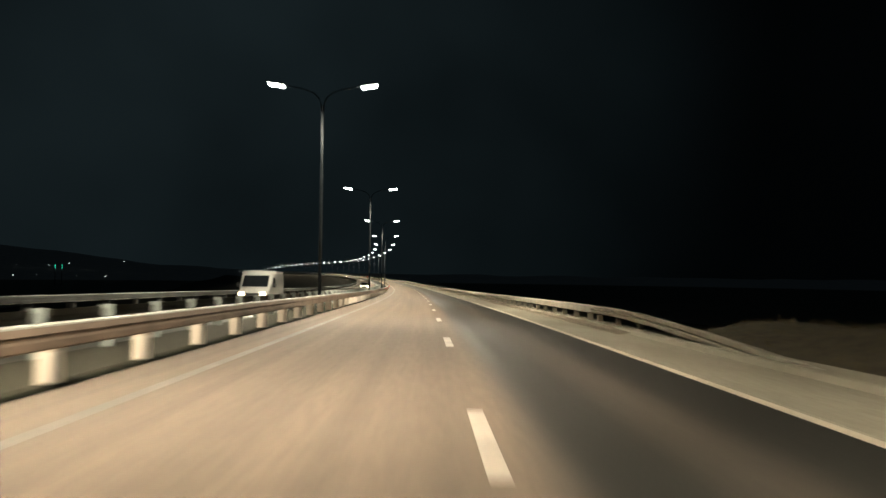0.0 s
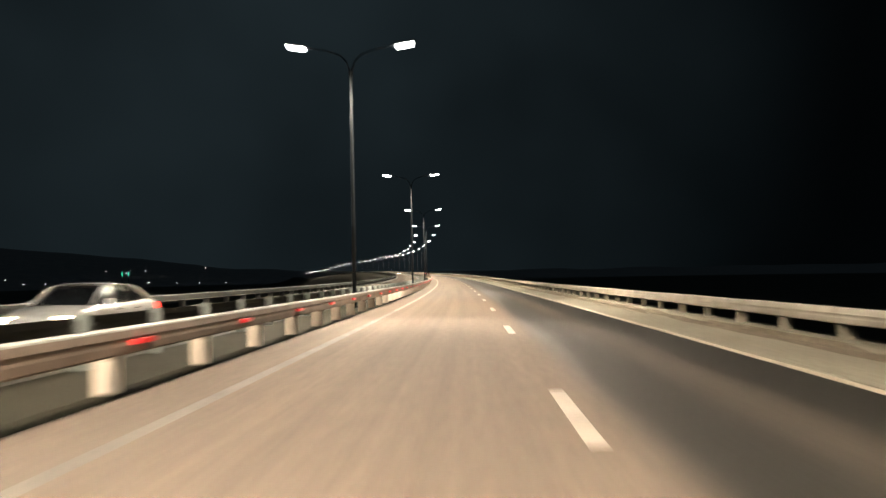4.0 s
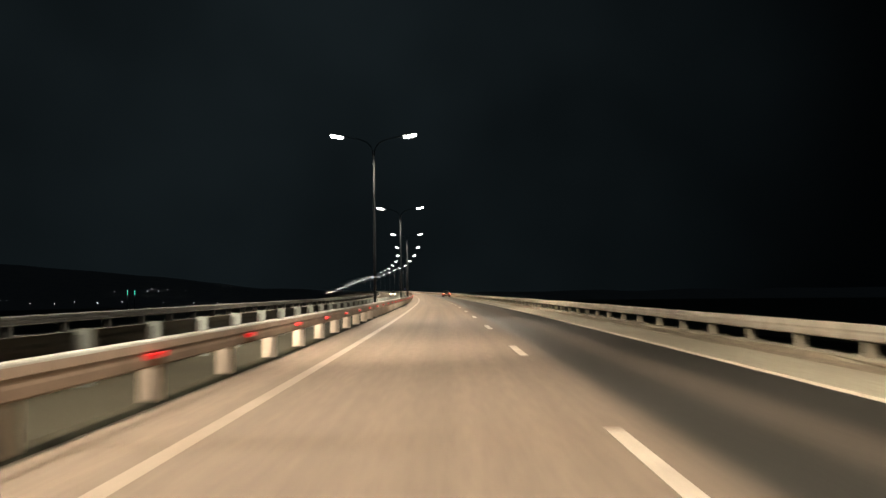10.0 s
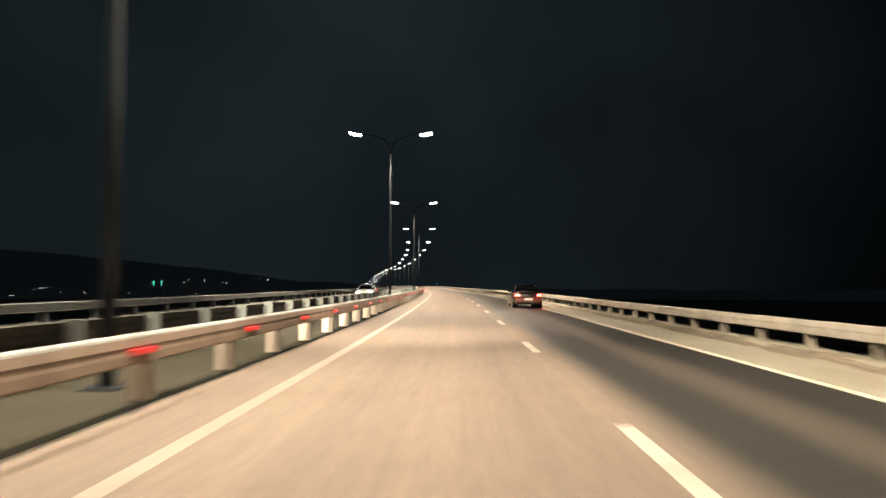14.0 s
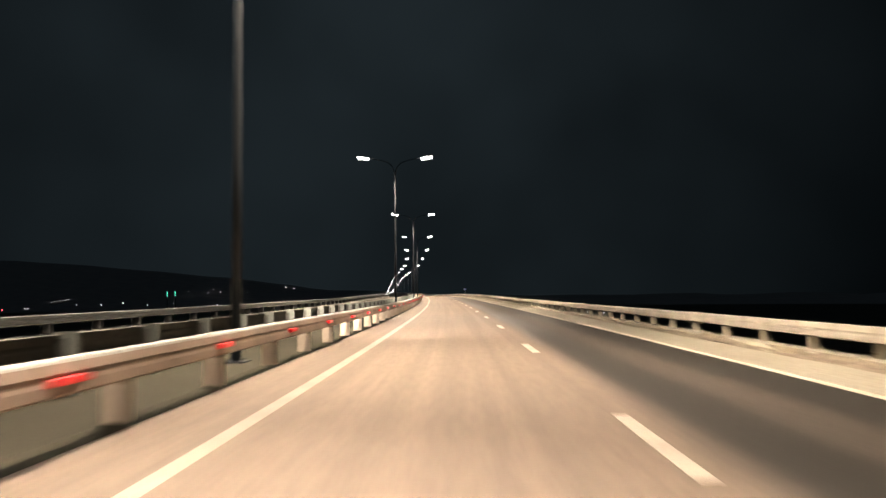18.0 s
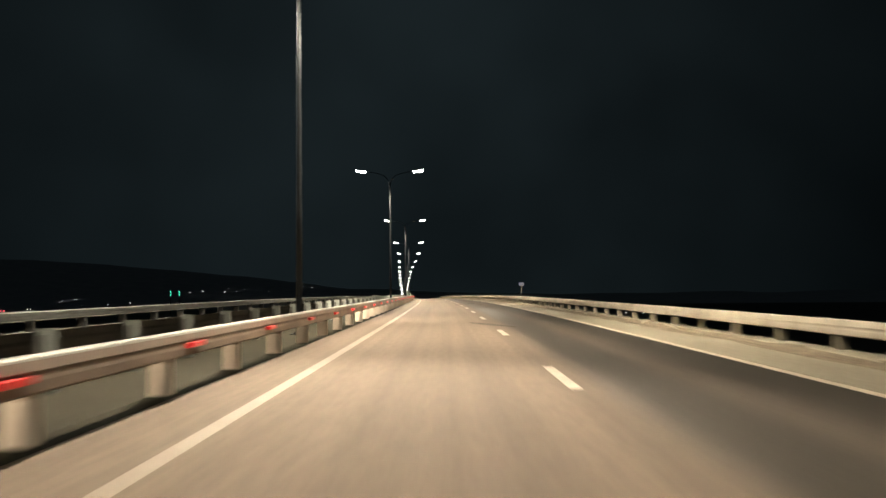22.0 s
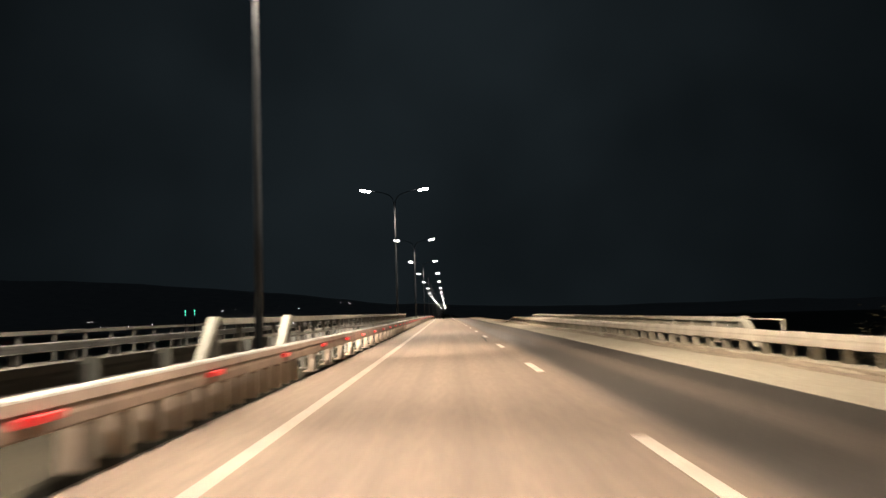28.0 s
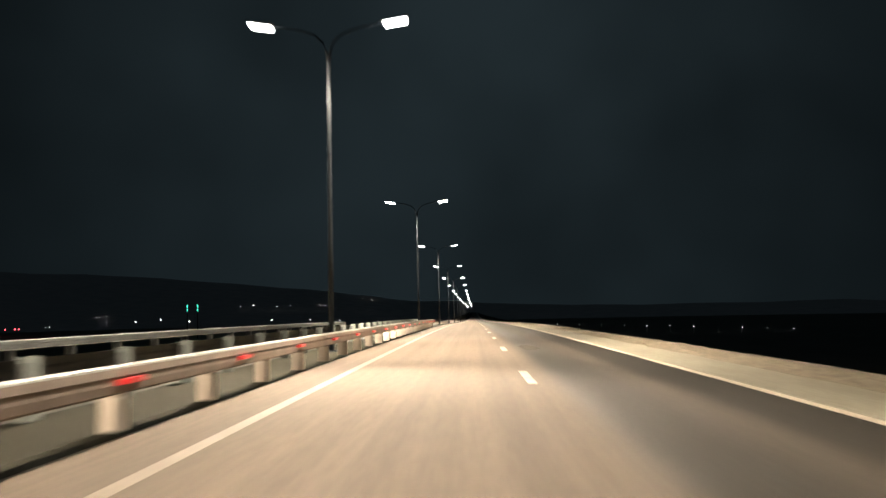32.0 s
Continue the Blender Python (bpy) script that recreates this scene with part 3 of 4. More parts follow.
# each head throws one wide lobe straight down and narrower lobes along the road
# warm tint and strong forward lobes stand in for the car's own headlights
WARM, PALE = (1.0, 0.835, 0.62), (1.0, 0.93, 0.77)
LIGHT_DOWN = lamp_light("street_light", 14000, 165, 1.0, WARM)
LIGHT_AHEAD = lamp_light("street_light", 40000, 54, 1.0, WARM)
LIGHT_BACK = lamp_light("street_light", 28000, 54, 1.0, WARM)
LEFT_DOWN = lamp_light("street_light", 7000, 165, 1.0, PALE)
LEFT_AHEAD = lamp_light("street_light", 15000, 56, 1.0, PALE)
for i in range(-2, 33):
    for off, down, lean, lobes in ((2.6, LIGHT_DOWN, -15, ((LIGHT_AHEAD, 55), (LIGHT_BACK, -55))), (-2.6, LEFT_DOWN, 8, ((LEFT_AHEAD, 54),))):
        m = upright(lamp_place(i), LAMP_D + off, 12.24 - LAMP_DROP.get(i, 0.0))
        new("street_light", down).matrix_basis = m @ Euler((0, radians(lean), 0)).to_matrix().to_4x4()
        for data, tilt in lobes:
            new("street_light", data).matrix_basis = m @ Euler((0, radians(2), 0)).to_matrix().to_4x4() @ Euler((radians(tilt), 0, 0)).to_matrix().to_4x4()


# ------------------------------------------------------------------ bridge railings
RAIL_PAINT = material("pale_rail_paint", (0.62, 0.6, 0.5), 0.6, grain=(20, (0.45, 0.42, 0.34), 0.5), wear=(2, (0.4, 0.34, 0.26), 0.5), vary=0.06)
END_PAINT = material("faded_end_paint", (0.33, 0.34, 0.29), 0.65, grain=(20, (0.24, 0.24, 0.2), 0.5), wear=(2, (0.2, 0.18, 0.14), 0.5))
GREYRAIL = material("weathered_rail_paint", (0.22, 0.22, 0.2), 0.7, grain=(20, (0.15, 0.145, 0.13), 0.5), wear=(2, (0.12, 0.1, 0.08), 0.6), vary=0.1)


def bridge_railing(s0, s1, d, top, base, gap, label, slanted, mat):
    """A railing panel along the bridge: top and bottom rails, posts, thin balusters; a slanted flat end post where it begins."""
    root = empty("bridge_railing", stand(s0, d), label, "railing", "bridge railings")
    n = max(1, round((s1 - s0) / gap))
    g = (s1 - s0) / n
    key = (round(top - base, 2), round(g, 3), mat.name)
    thin = 0.05 if mat is GREYRAIL else 0.09
    if key not in PANELS:
        h = top - base
        bm = bmesh.new()
        box(bm, -0.09, 0.09, 0, g + 0.004, h - 0.14, h, 0.012)
        bm2 = bmesh.new()
        if mat is GREYRAIL:
            box(bm2, -0.03, 0.03, 0, g, h - 0.5, h - 0.44)
        else:
            box(bm2, -0.025, 0.025, 0, g, 0.12, 0.17)
        bm3 = bmesh.new()
        box(bm3, -thin * 0.8, thin * 0.8, -thin, thin, 0, h - 0.06)
        box(bm3, -0.11, 0.11, -0.13, 0.13, 0, 0.03)
        bm4 = bmesh.new()
        box(bm4, -0.014, 0.014, -0.014, 0.014, 0.17, h - 0.11)
        bm5 = bmesh.new()
        vs = box(bm5, -0.09, 0.09, -0.12, 0.12, 0, h + 0.04)
        for v in vs:
            v.co.y += (v.co.z - h) * 1.05
        PANELS[key] = [of_bm(k, b, mat if k != "end_post" else END_PAINT if mat is GREYRAIL else RAIL_PAINT) for k, b in (("top_rail", bm), ("lower_rail", bm2), ("post", bm3), ("baluster", bm4), ("end_post", bm5))]
    topr, bottom, post, bal, end = PANELS[key]
    inv = root.matrix_basis.inverted()
    for i in range(n):
        m = inv @ stand(s0 + i * g, d, base)
        put("top_rail", topr, root, m)
        put("lower_rail", bottom, root, m)
        put("post", post, root, m)
        for k in range(1, 15) if top < 1.1 else ():
            put("baluster", bal, root, m @ Matrix.Translation((0, g * k / 15, 0)))
    if slanted:
        put("end_post", end, root, inv @ stand(s0 - 0.2, d, base), "pale slanted end post")
    return root


PANELS = {}
for i in range(8):
    a = 896.0 + i * 6.6
    bridge_railing(a, a + 6.6, 8.3, 0.98, 0.15, 2.2, "pale painted steel bridge railing behind the guard rail", i == 0, RAIL_PAINT)
for i in range(8):
    a = 891.7 + i * 6.6
    bridge_railing(a, a + 6.6, -4.4, 1.44, 0.06, 1.65, "weathered grey bridge railing beside the gap between the bridges", i == 0, GREYRAIL)
    bridge_railing(a - 2.9, a + 3.7, -5.25, 1.44, 0.06, 1.65, "weathered grey bridge railing beside the gap between the bridges", i == 0, GREYRAIL)
    bridge_railing(a - 7.7, a - 1.1, -14.2, 1.25, 0.18, 2.2, "weathered grey bridge railing beyond the opposite carriageway", i == 0, GREYRAIL)
# short hollow stub of tube railing before the parapet
bm = bmesh.new()
for z in (0.55, 0.93):
    tube(bm, [(0, -2.3, z), (0, 0, z)], 0.025, 8)
tube(bm, [(0, -2.3, 0.15), (0, -2.3, 0.95)], 0.03, 8)
tagged(put("tube_rail", of_bm("tube_rail", bm, RAIL_PAINT, True), None, stand(895.6, 8.3)), "short pale tube railing at the bridge's end", "railing")

# sloping end of the shoulder guard rail
def rail_terminal(place, way, flat, slope):
    """The last metres of the rail: level, then bending down into the ground; way: +1 along the drive, -1 against it."""
    root = empty("rail_terminal", place, "guard rail end that slopes down into the ground", "guard rail", "guard rail ends")
    bm = bmesh.new()
    n = 24
    prof = [(0, 0), (-0.035, 0.01), (-0.08, 0.04), (-0.07, 0.12), (-0.03, 0.145), (-0.03, 0.16), (-0.066, 0.19), (-0.045, 0.285), (-0.025, 0.3), (0.03, 0.31)]

    def drop(y):
        u = min(1, max(0, (y - flat) / slope))
        return 0.82 * u * u * (1.6 - 0.6 * u)

    rings = []
    for k in range(n + 1):
        y = (flat + slope) * k / n
        rings.append([bm.verts.new((x, y * way, 0.42 - drop(y) + z)) for x, z in prof])
    for a, b in zip(rings, rings[1:]):
        for k in range(len(prof) - 1):
            bm.faces.new((a[k], a[k + 1], b[k + 1], b[k]))
    bmesh.ops.solidify(bm, geom=bm.faces[:], thickness=0.006)
    put("beam", of_bm("beam", bm, ZINC), root)
    for k in range(9):
        y = 0.6 + k * 2.54
        top = 0.68 - drop(y)
        if y < flat + slope and top > 0.2:
            bm = bmesh.new()
            box(bm, 0.06, 0.24, y * way - 0.07, y * way + 0.07, 0.02, top)
            put("post", of_bm("post", bm, POSTZINC), root)


rail_terminal(stand(946.6, 7.26), 1, 11.5, 9.5)
rail_terminal(stand(-13.92, 7.26), -1, 1.5, 18.0)

# ------------------------------------------------------------------ kilometre sign
SIGN = material("sign_white", (0.62, 0.72, 0.95), 0.4, grain=(30, (0.6, 0.63, 0.7), 0.4))
SIGNBLUE = material("sign_blue", (0.03, 0.06, 0.3), 0.4, grain=(30, (0.02, 0.04, 0.2), 0.4))
root = empty("kilometre_sign", upright(776.4, 8.9, -0.7), "small blue-edged white distance sign on a grey post", "sign")
bm = bmesh.new()
tube(bm, [(0, 0.03, 0), (0, 0.03, 2.88)], 0.045, 10)
put("post", of_bm("post", bm, ZINC, True), root)
bm = bmesh.new()
box(bm, -0.3, 0.3, -0.02, 0.0, 2.5, 2.9, 0.006)
board = put("board", of_bm("board", bm, SIGNBLUE), root)
bm = bmesh.new()
box(bm, -0.26, 0.26, -0.026, -0.021, 2.54, 2.86, 0.004)
put("face", of_bm("face", bm, SIGN), board)
bm = bmesh.new()
for x in (-0.14, -0.02, 0.1):
    box(bm, x, x + 0.07, -0.031, -0.027, 2.62, 2.78)
put("marking", of_bm("marking", bm, SIGNBLUE), board)

# ------------------------------------------------------------------ tar seams and patches
TAR = material("tar", (0.055, 0.05, 0.043), 0.95, grain=(4, (0.12, 0.104, 0.086), 0.95), bump=0.3)


TAR.node_tree.nodes["Principled BSDF"].inputs["Specular IOR Level"].default_value = 0.1


def tar_mark(s, d, length, width, label, bend=0.1, seed=1):
    rng = random.Random(seed)
    n = max(6, int(length * 3))
    left, right = [], []
    for k in range(n + 1):
        u = k / n
        w = width * (math.sin(math.pi * min(max(u, 0.03), 0.97)) ** 0.4) * rng.uniform(0.85, 1.05)
        c = bend * math.sin(u * 5 + seed) + rng.uniform(-0.02, 0.02)
        left.append(at(s + u * length, d + c - w / 2, 0.0035))
        right.append(at(s + u * length, d + c + w / 2, 0.0035))
    vs = left + right
    fs = [(k, n + 1 + k, n + 2 + k, k + 1) for k in range(n)]
    tagged(new("tar_mark", mesh_of("tar_mark", vs, fs, TAR)), label, "tar mark", "tar marks on the asphalt")


for k, (s, d, ln, w) in enumerate(((762.4, 1.12, 2.6, 0.14), (758.9, 1.12, 1.4, 0.16), (787.4, 1.1, 2.9, 0.16), (792.0, 1.08, 9, 0.13), (762.8, 3.4, 1.4, 0.5), (908, 1.28, 7, 0.1), (1030, 2.5, 4, 0.7), (770, 2.9, 2.5, 0.9))):
    tar_mark(s, d, ln, w, "dark tar-filled seam in the asphalt" if w < 0.2 else "dark worn patch on the asphalt", 0.05, k)

FRESH_TAR = material("fresh_tar", (0.008, 0.008, 0.008), 0.95, grain=(5, (0.016, 0.015, 0.014), 0.7), bump=0.3, specular=0.05)
SCUFFED = material("scuffed_asphalt", (0.062, 0.052, 0.042), 0.9, grain=(3, (0.11, 0.088, 0.07), 0.9), wear=(0.9, (0.11, 0.09, 0.07), 0.7), bump=0.25, specular=0.2)


def slanted_patch(s0, d0, s1, d1, width, lift, mat, label, seed):
    """A ragged patch that runs aslant over the lane from one place to another, widest before its middle."""
    n = 26
    rows = [[], [], []]
    for k in range(n + 1):
        u = k / n
        w = width * math.sin(math.pi * (0.02 + 0.96 * u ** 0.8)) ** 0.55
        for row, side in zip(rows, (-0.5, 0.0, 0.5)):
            rag = 0.13 * width * noise.noise((u * 9, side * 5, seed)) * (1 if side else 0)
            row.append(at(s0 + (s1 - s0) * u + side * w + rag, d0 + (d1 - d0) * u + 0.04 * noise.noise((u * 6, seed, 1)), lift))
    vs = [v for row in rows for v in row]
    fs = [(j * (n + 1) + k, j * (n + 1) + k + 1, (j + 1) * (n + 1) + k + 1, (j + 1) * (n + 1) + k) for j in range(2) for k in range(n)]
    tagged(new("asphalt_patch", mesh_of("asphalt_patch", vs, fs, mat)), label, "patch", "patches on the asphalt")


slanted_patch(696.4, 0.75, 692.6, 2.75, 3.6, 0.0025, SCUFFED, "dull grey scuffed patch round a tar repair", 3)
slanted_patch(692.9, 0.82, 689.9, 2.5, 1.75, 0.004, FRESH_TAR, "black tar repair aslant over the lane line", 7)
for d in (0.47, 1.7):
    slanted_patch(687.9, d - 0.13, 687.6, d + 0.13, 0.32, 0.004, EDGEPAINT, "small worn fleck of white paint", 11)
slanted_patch(724.4, 0.75, 720.7, 2.3, 1.7, 0.003, SCUFFED, "dark grey scuffed patch over the lane line", 5)
slanted_patch(979.6, 1.34, 974.2, 1.78, 0.9, 0.003, SCUFFED, "dark grey scuffed streak beside the lane line", 9)

# ------------------------------------------------------------------ vehicles
GLASS = material("dark_glass", (0.012, 0.014, 0.016), 0.06)
RUBBER = material("tyre_rubber", (0.2, 0.15, 0.11), 0.9, grain=(20, (0.34, 0.25, 0.18), 0.8))
RIM = material("dusty_rim", (0.42, 0.36, 0.3), 0.5, 0.5, grain=(12, (0.25, 0.2, 0.16), 0.5))
CHROME = material("chrome_trim", (0.8, 0.8, 0.8), 0.15, 1.0)
TRIM = material("black_trim", (0.02, 0.02, 0.02), 0.5)
TAIL = material("lit_tail_light", (0.5, 0.02, 0.02), 0.2, emit=(1.0, 0.05, 0.03), strength=5)
TAILCORE = material("lit_tail_core", (0.9, 0.3, 0.2), 0.2, emit=(1.0, 0.4, 0.2), strength=9)
BEAMLIGHT = material("lit_headlight", (0.9, 0.85, 0.75), 0.2, emit=(1.0, 0.7, 0.4), strength=60)
# the plate glows by itself, in place of light falling on it
PLATE = material("glowing_plate", (0.75, 0.7, 0.6), 0.4, emit=(1.0, 0.85, 0.6), strength=0.7)
PLATEBAR = material("plate_bar", (0.05, 0.05, 0.05), 0.5)


def paint(name, base):
    m = material(name, base, 0.28, 0.3, grain=(6, tuple(min(1, c * 1.6 + 0.03) for c in base), 0.35), wear=(1.2, tuple(min(1, c + 0.05) for c in base), 0.4))
    m.node_tree.nodes["Principled BSDF"].inputs["Coat Weight"].default_value = 0.7
    return m


def loft(bm, rings, closed=False):
    vr = [[bm.verts.new(p) for p in r] for r in rings]
    for a, b in zip(vr, vr[1:]):
        for k in range(len(a) - 1 + (1 if closed else 0)):
            j = (k + 1) % len(a)
            bm.faces.new((a[k], b[k], b[j], a[j]))
    return vr


def mirrored(half):
    return half + [(-x, y, z) for x, y, z in reversed(half) if x > 1e-6]


def hull(stations):
    """A closed body from stations of (y, half-width, sill, waist, shoulder, deck)."""
    bm = bmesh.new()
    rings = []
    for y, w, zb, zm, zs, zt in stations:
        rings.append(mirrored([(0, y, zb), (w - 0.1, y, zb), (w - 0.02, y, zb + 0.1), (w, y, zm), (w - 0.01, y, (zm + zs) / 2), (w - 0.03, y, zs), (w - 0.12, y, zt), (0, y, zt + 0.03)]))
    vr = loft(bm, rings, True)
    bm.faces.new(vr[0][::-1])
    bm.faces.new(vr[-1])
    bmesh.ops.recalc_face_normals(bm, faces=bm.faces)
    return bm


def wheel(parent, x, y, r, side):
    bm = bmesh.new()
    prof = [(-0.10, r - 0.12), (-0.11, r - 0.05), (-0.09, r), (0.09, r), (0.11, r - 0.05), (0.10, r - 0.12)]
    rings = []
    for k in range(25):
        a = 2 * math.pi * k / 24
        rings.append([(px, math.cos(a) * pr, math.sin(a) * pr) for px, pr in prof])
    loft(bm, rings)
    w = put("wheel", of_bm("tyre", bm, RUBBER, True), parent, Matrix.Translation((x, y, r)))
    bm = bmesh.new()
    for k in range(5):
        a = 2 * math.pi * k / 5
        m = Euler((a, 0, 0)).to_matrix().to_4x4()
        box(bm, 0.07 * side - 0.015, 0.07 * side + 0.015, -0.035, 0.035, 0.03, r - 0.11, 0, m)
    rr = []
    for k in range(21):
        a = 2 * math.pi * k / 20
        rr.append([(0.085 * side, math.cos(a) * q, math.sin(a) * q) for q in (r - 0.15, r - 0.11)])
    loft(bm, rr)
    tube(bm, [(0.03 * side, 0, 0), (0.1 * side, 0, 0)], 0.07, 12)
    rr = []
    for k in range(21):
        a = 2 * math.pi * k / 20
        rr.append([(0.03 * side, math.cos(a) * q, math.sin(a) * q) for q in (0.01, r - 0.11)])
    loft(bm, rr)
    put("rim", of_bm("rim", bm, RIM), w)


def slab(pts, thick, mat, name, parent, smooth=False, label=""):
    """A pane through the corner points, with thickness."""
    bm = bmesh.new()
    bm.faces.new([bm.verts.new(p) for p in pts])
    bmesh.ops.solidify(bm, geom=bm.faces[:], thickness=thick)
    bmesh.ops.recalc_face_normals(bm, faces=bm.faces)
    return put(name, of_bm(name, bm, mat, smooth), parent, None, label)


def sedan(m, mat, label, lit_front, name="car", scale=1.0):
    root = empty(name, m, label, "car")
    st = [(-2.36, 0.68, 0.44, 0.6, 0.8, 0.93), (-2.3, 0.82, 0.33, 0.6, 0.87, 0.99), (-1.95, 0.885, 0.27, 0.6, 0.9, 1.02), (-1.4, 0.905, 0.22, 0.6, 0.91, 1.0), (-0.6, 0.91, 0.19, 0.6, 0.9, 0.96), (0.4, 0.91, 0.19, 0.6, 0.89, 0.94), (1.1, 0.905, 0.2, 0.6, 0.87, 0.94), (1.6, 0.89, 0.22, 0.58, 0.82, 0.9), (2.1, 0.83, 0.24, 0.52, 0.72, 0.8), (2.34, 0.62, 0.3, 0.48, 0.6, 0.66)]
    body = put("body", of_bm("body", hull(st), mat, True), root)
    # greenhouse
    bm = bmesh.new()
    gr = []
    for y, w0, z0, w1, z1 in ((-1.95, 0.74, 0.99, 0.7, 1.02), (-1.45, 0.77, 0.98, 0.64, 1.25), (-0.95, 0.79, 0.96, 0.6, 1.41), (-0.3, 0.8, 0.95, 0.6, 1.455), (0.3, 0.8, 0.94, 0.6, 1.43), (0.75, 0.79, 0.93, 0.62, 1.2), (1.2, 0.75, 0.92, 0.7, 0.945)):
        gr.append(mirrored([(w0, y, z0), (w0 - 0.02, y, z0 + (z1 - z0) * 0.5), (w1, y, z1 - 0.02), (w1 - 0.12, y, z1), (0, y, z1 + 0.012)]))
    bm.free()
    for pane, pane_mat, first, last, k0, k1 in (("rear_window", GLASS, 0, 2, 2, 6), ("headliner", TRIM, 2, 4, 2, 6), ("windscreen", GLASS, 4, 6, 2, 6), ("rear_side_window", GLASS, 0, 3, 0, 2), ("front_side_window", GLASS, 3, 6, 0, 2), ("rear_side_window", GLASS, 0, 3, 6, 8), ("front_side_window", GLASS, 3, 6, 6, 8)):
        bm = bmesh.new()
        loft(bm, [ring[k0:k1 + 1] for ring in gr[first:last + 1]])
        bmesh.ops.solidify(bm, geom=bm.faces[:], thickness=0.006)
        bmesh.ops.recalc_face_normals(bm, faces=bm.faces)
        put(pane, of_bm(pane, bm, pane_mat, True), root, None, "dark tinted glass" if pane_mat is GLASS else "")
    bm = bmesh.new()
    loft(bm, [mirrored([(w, y, z - 0.03), (w - 0.03, y, z), (w - 0.14, y, z + 0.018), (0, y, z + 0.028)]) for y, w, z in ((-1.05, 0.61, 1.385), (-0.7, 0.61, 1.43), (-0.3, 0.615, 1.45), (0.1, 0.61, 1.445), (0.42, 0.62, 1.38))])
    bmesh.ops.solidify(bm, geom=bm.faces[:], thickness=0.02)
    put("roof", of_bm("roof", bm, mat, True), root)
    for side in (1, -1):
        for pts, r in (([(0.72, 1.15, 0.95), (0.66, 0.75, 1.2), (0.615, 0.38, 1.39)], 0.03), ([(0.78, -0.32, 0.95), (0.7, -0.36, 1.25), (0.605, -0.38, 1.43)], 0.035), ([(0.76, -1.85, 1.0), (0.69, -1.4, 1.24), (0.61, -0.95, 1.39)], 0.06)):
            bm = bmesh.new()
            tube(bm, [(x * side, y, z) for x, y, z in pts], r, 6)
            put("pillar", of_bm("pillar", bm, mat, True), root)
        bm = bmesh.new()
        tube(bm, [(0.815 * side, 0.85, 0.955), (0.825 * side, 0, 0.965), (0.815 * side, -1.1, 0.985), (0.77 * side, -1.3, 1.08), (0.68 * side, -1.12, 1.29), (0.63 * side, -0.75, 1.39), (0.625 * side, -0.1, 1.415), (0.635 * side, 0.3, 1.375), (0.7 * side, 0.62, 1.2)], 0.012, 6)
        put("window_trim", of_bm("window_trim", bm, CHROME, True), root, None, "bright chrome strip round the windows")
        bm = bmesh.new()
        box(bm, 0.0, 0.17, 0.62, 0.72, 0.96, 1.08, 0.03)
        bmesh.ops.transform(bm, matrix=Matrix.Translation((0.84, 0, 0)) if side > 0 else Matrix.Translation((-1.01, 0, 0)), verts=bm.verts)
        put("mirror", of_bm("mirror", bm, mat, True), root)
        # lamps
        bm = bmesh.new()
        box(bm, 0.5, 0.845, -2.36, -2.1, 0.73, 0.9, 0.03, Matrix.Diagonal((side, 1, 1, 1)))
        t = put("tail_light", of_bm("tail_light", bm, TAIL), root, None, "glowing red tail light")
        bm = bmesh.new()
        box(bm, 0.56, 0.78, -2.375, -2.35, 0.77, 0.83, 0.01, Matrix.Diagonal((side, 1, 1, 1)))
        put("bulb", of_bm("bulb", bm, TAILCORE), t)
        bm = bmesh.new()
        box(bm, 0.45, 0.76, 2.05, 2.28, 0.6, 0.73, 0.03, Matrix.Diagonal((side, 1, 1, 1)))
        put("headlight", of_bm("headlight", bm, BEAMLIGHT if lit_front else CHROME), root)
        for y in (-1.38, 1.38):
            bm = bmesh.new()
            tube(bm, [(0.6 * side, y, 0.34), (0.914 * side, y, 0.34)], 0.385, 24)
            put("wheel_arch", of_bm("wheel_arch", bm, TRIM), root)
            wheel(root, 0.83 * side, y, 0.325, side)
        bm = bmesh.new()
        box(bm, 0.86, 0.925, -1.0, 1.0, 0.2, 0.3, 0.02, Matrix.Diagonal((side, 1, 1, 1)))
        put("sill", of_bm("sill", bm, TRIM), root)
        for y in (-0.95, 0.05):
            bm = bmesh.new()
            box(bm, 0.905, 0.93, y, y + 0.2, 0.8, 0.825, 0.008, Matrix.Diagonal((side, 1, 1, 1)))
            put("door_handle", of_bm("door_handle", bm, CHROME), root)
    bm = bmesh.new()
    box(bm, -0.8, 0.8, -2.42, -2.2, 0.34, 0.6, 0.05)
    put("rear_bumper", of_bm("rear_bumper", bm, mat, True), root)
    bm = bmesh.new()
    box(bm, -0.72, 0.72, -2.4, -2.2, 0.24, 0.35, 0.03)
    put("diffuser", of_bm("diffuser", bm, TRIM), root)
    bm = bmesh.new()
    box(bm, -0.26, 0.26, -2.435, -2.42, 0.5, 0.62, 0.006)
    pl = put("licence_plate", of_bm("licence_plate", bm, PLATE), root, None, "pale number plate with plain bars")
    for x in (-0.18, -0.06, 0.06, 0.17):
        bm = bmesh.new()
        box(bm, x - 0.035, x + 0.035, -2.439, -2.436, 0.53, 0.59)
        put("bar", of_bm("bar", bm, PLATEBAR), pl)
    bm = bmesh.new()
    box(bm, -0.06, 0.06, -2.352, -2.335, 0.84, 0.92, 0.02)
    put("badge", of_bm("badge", bm, CHROME), root)
    bm = bmesh.new()
    box(bm, -0.5, 0.5, 2.2, 2.36, 0.38, 0.56, 0.03)
    put("grille", of_bm("grille", bm, TRIM), root)
    for x in (-0.5, 0.5):
        bm = bmesh.new()
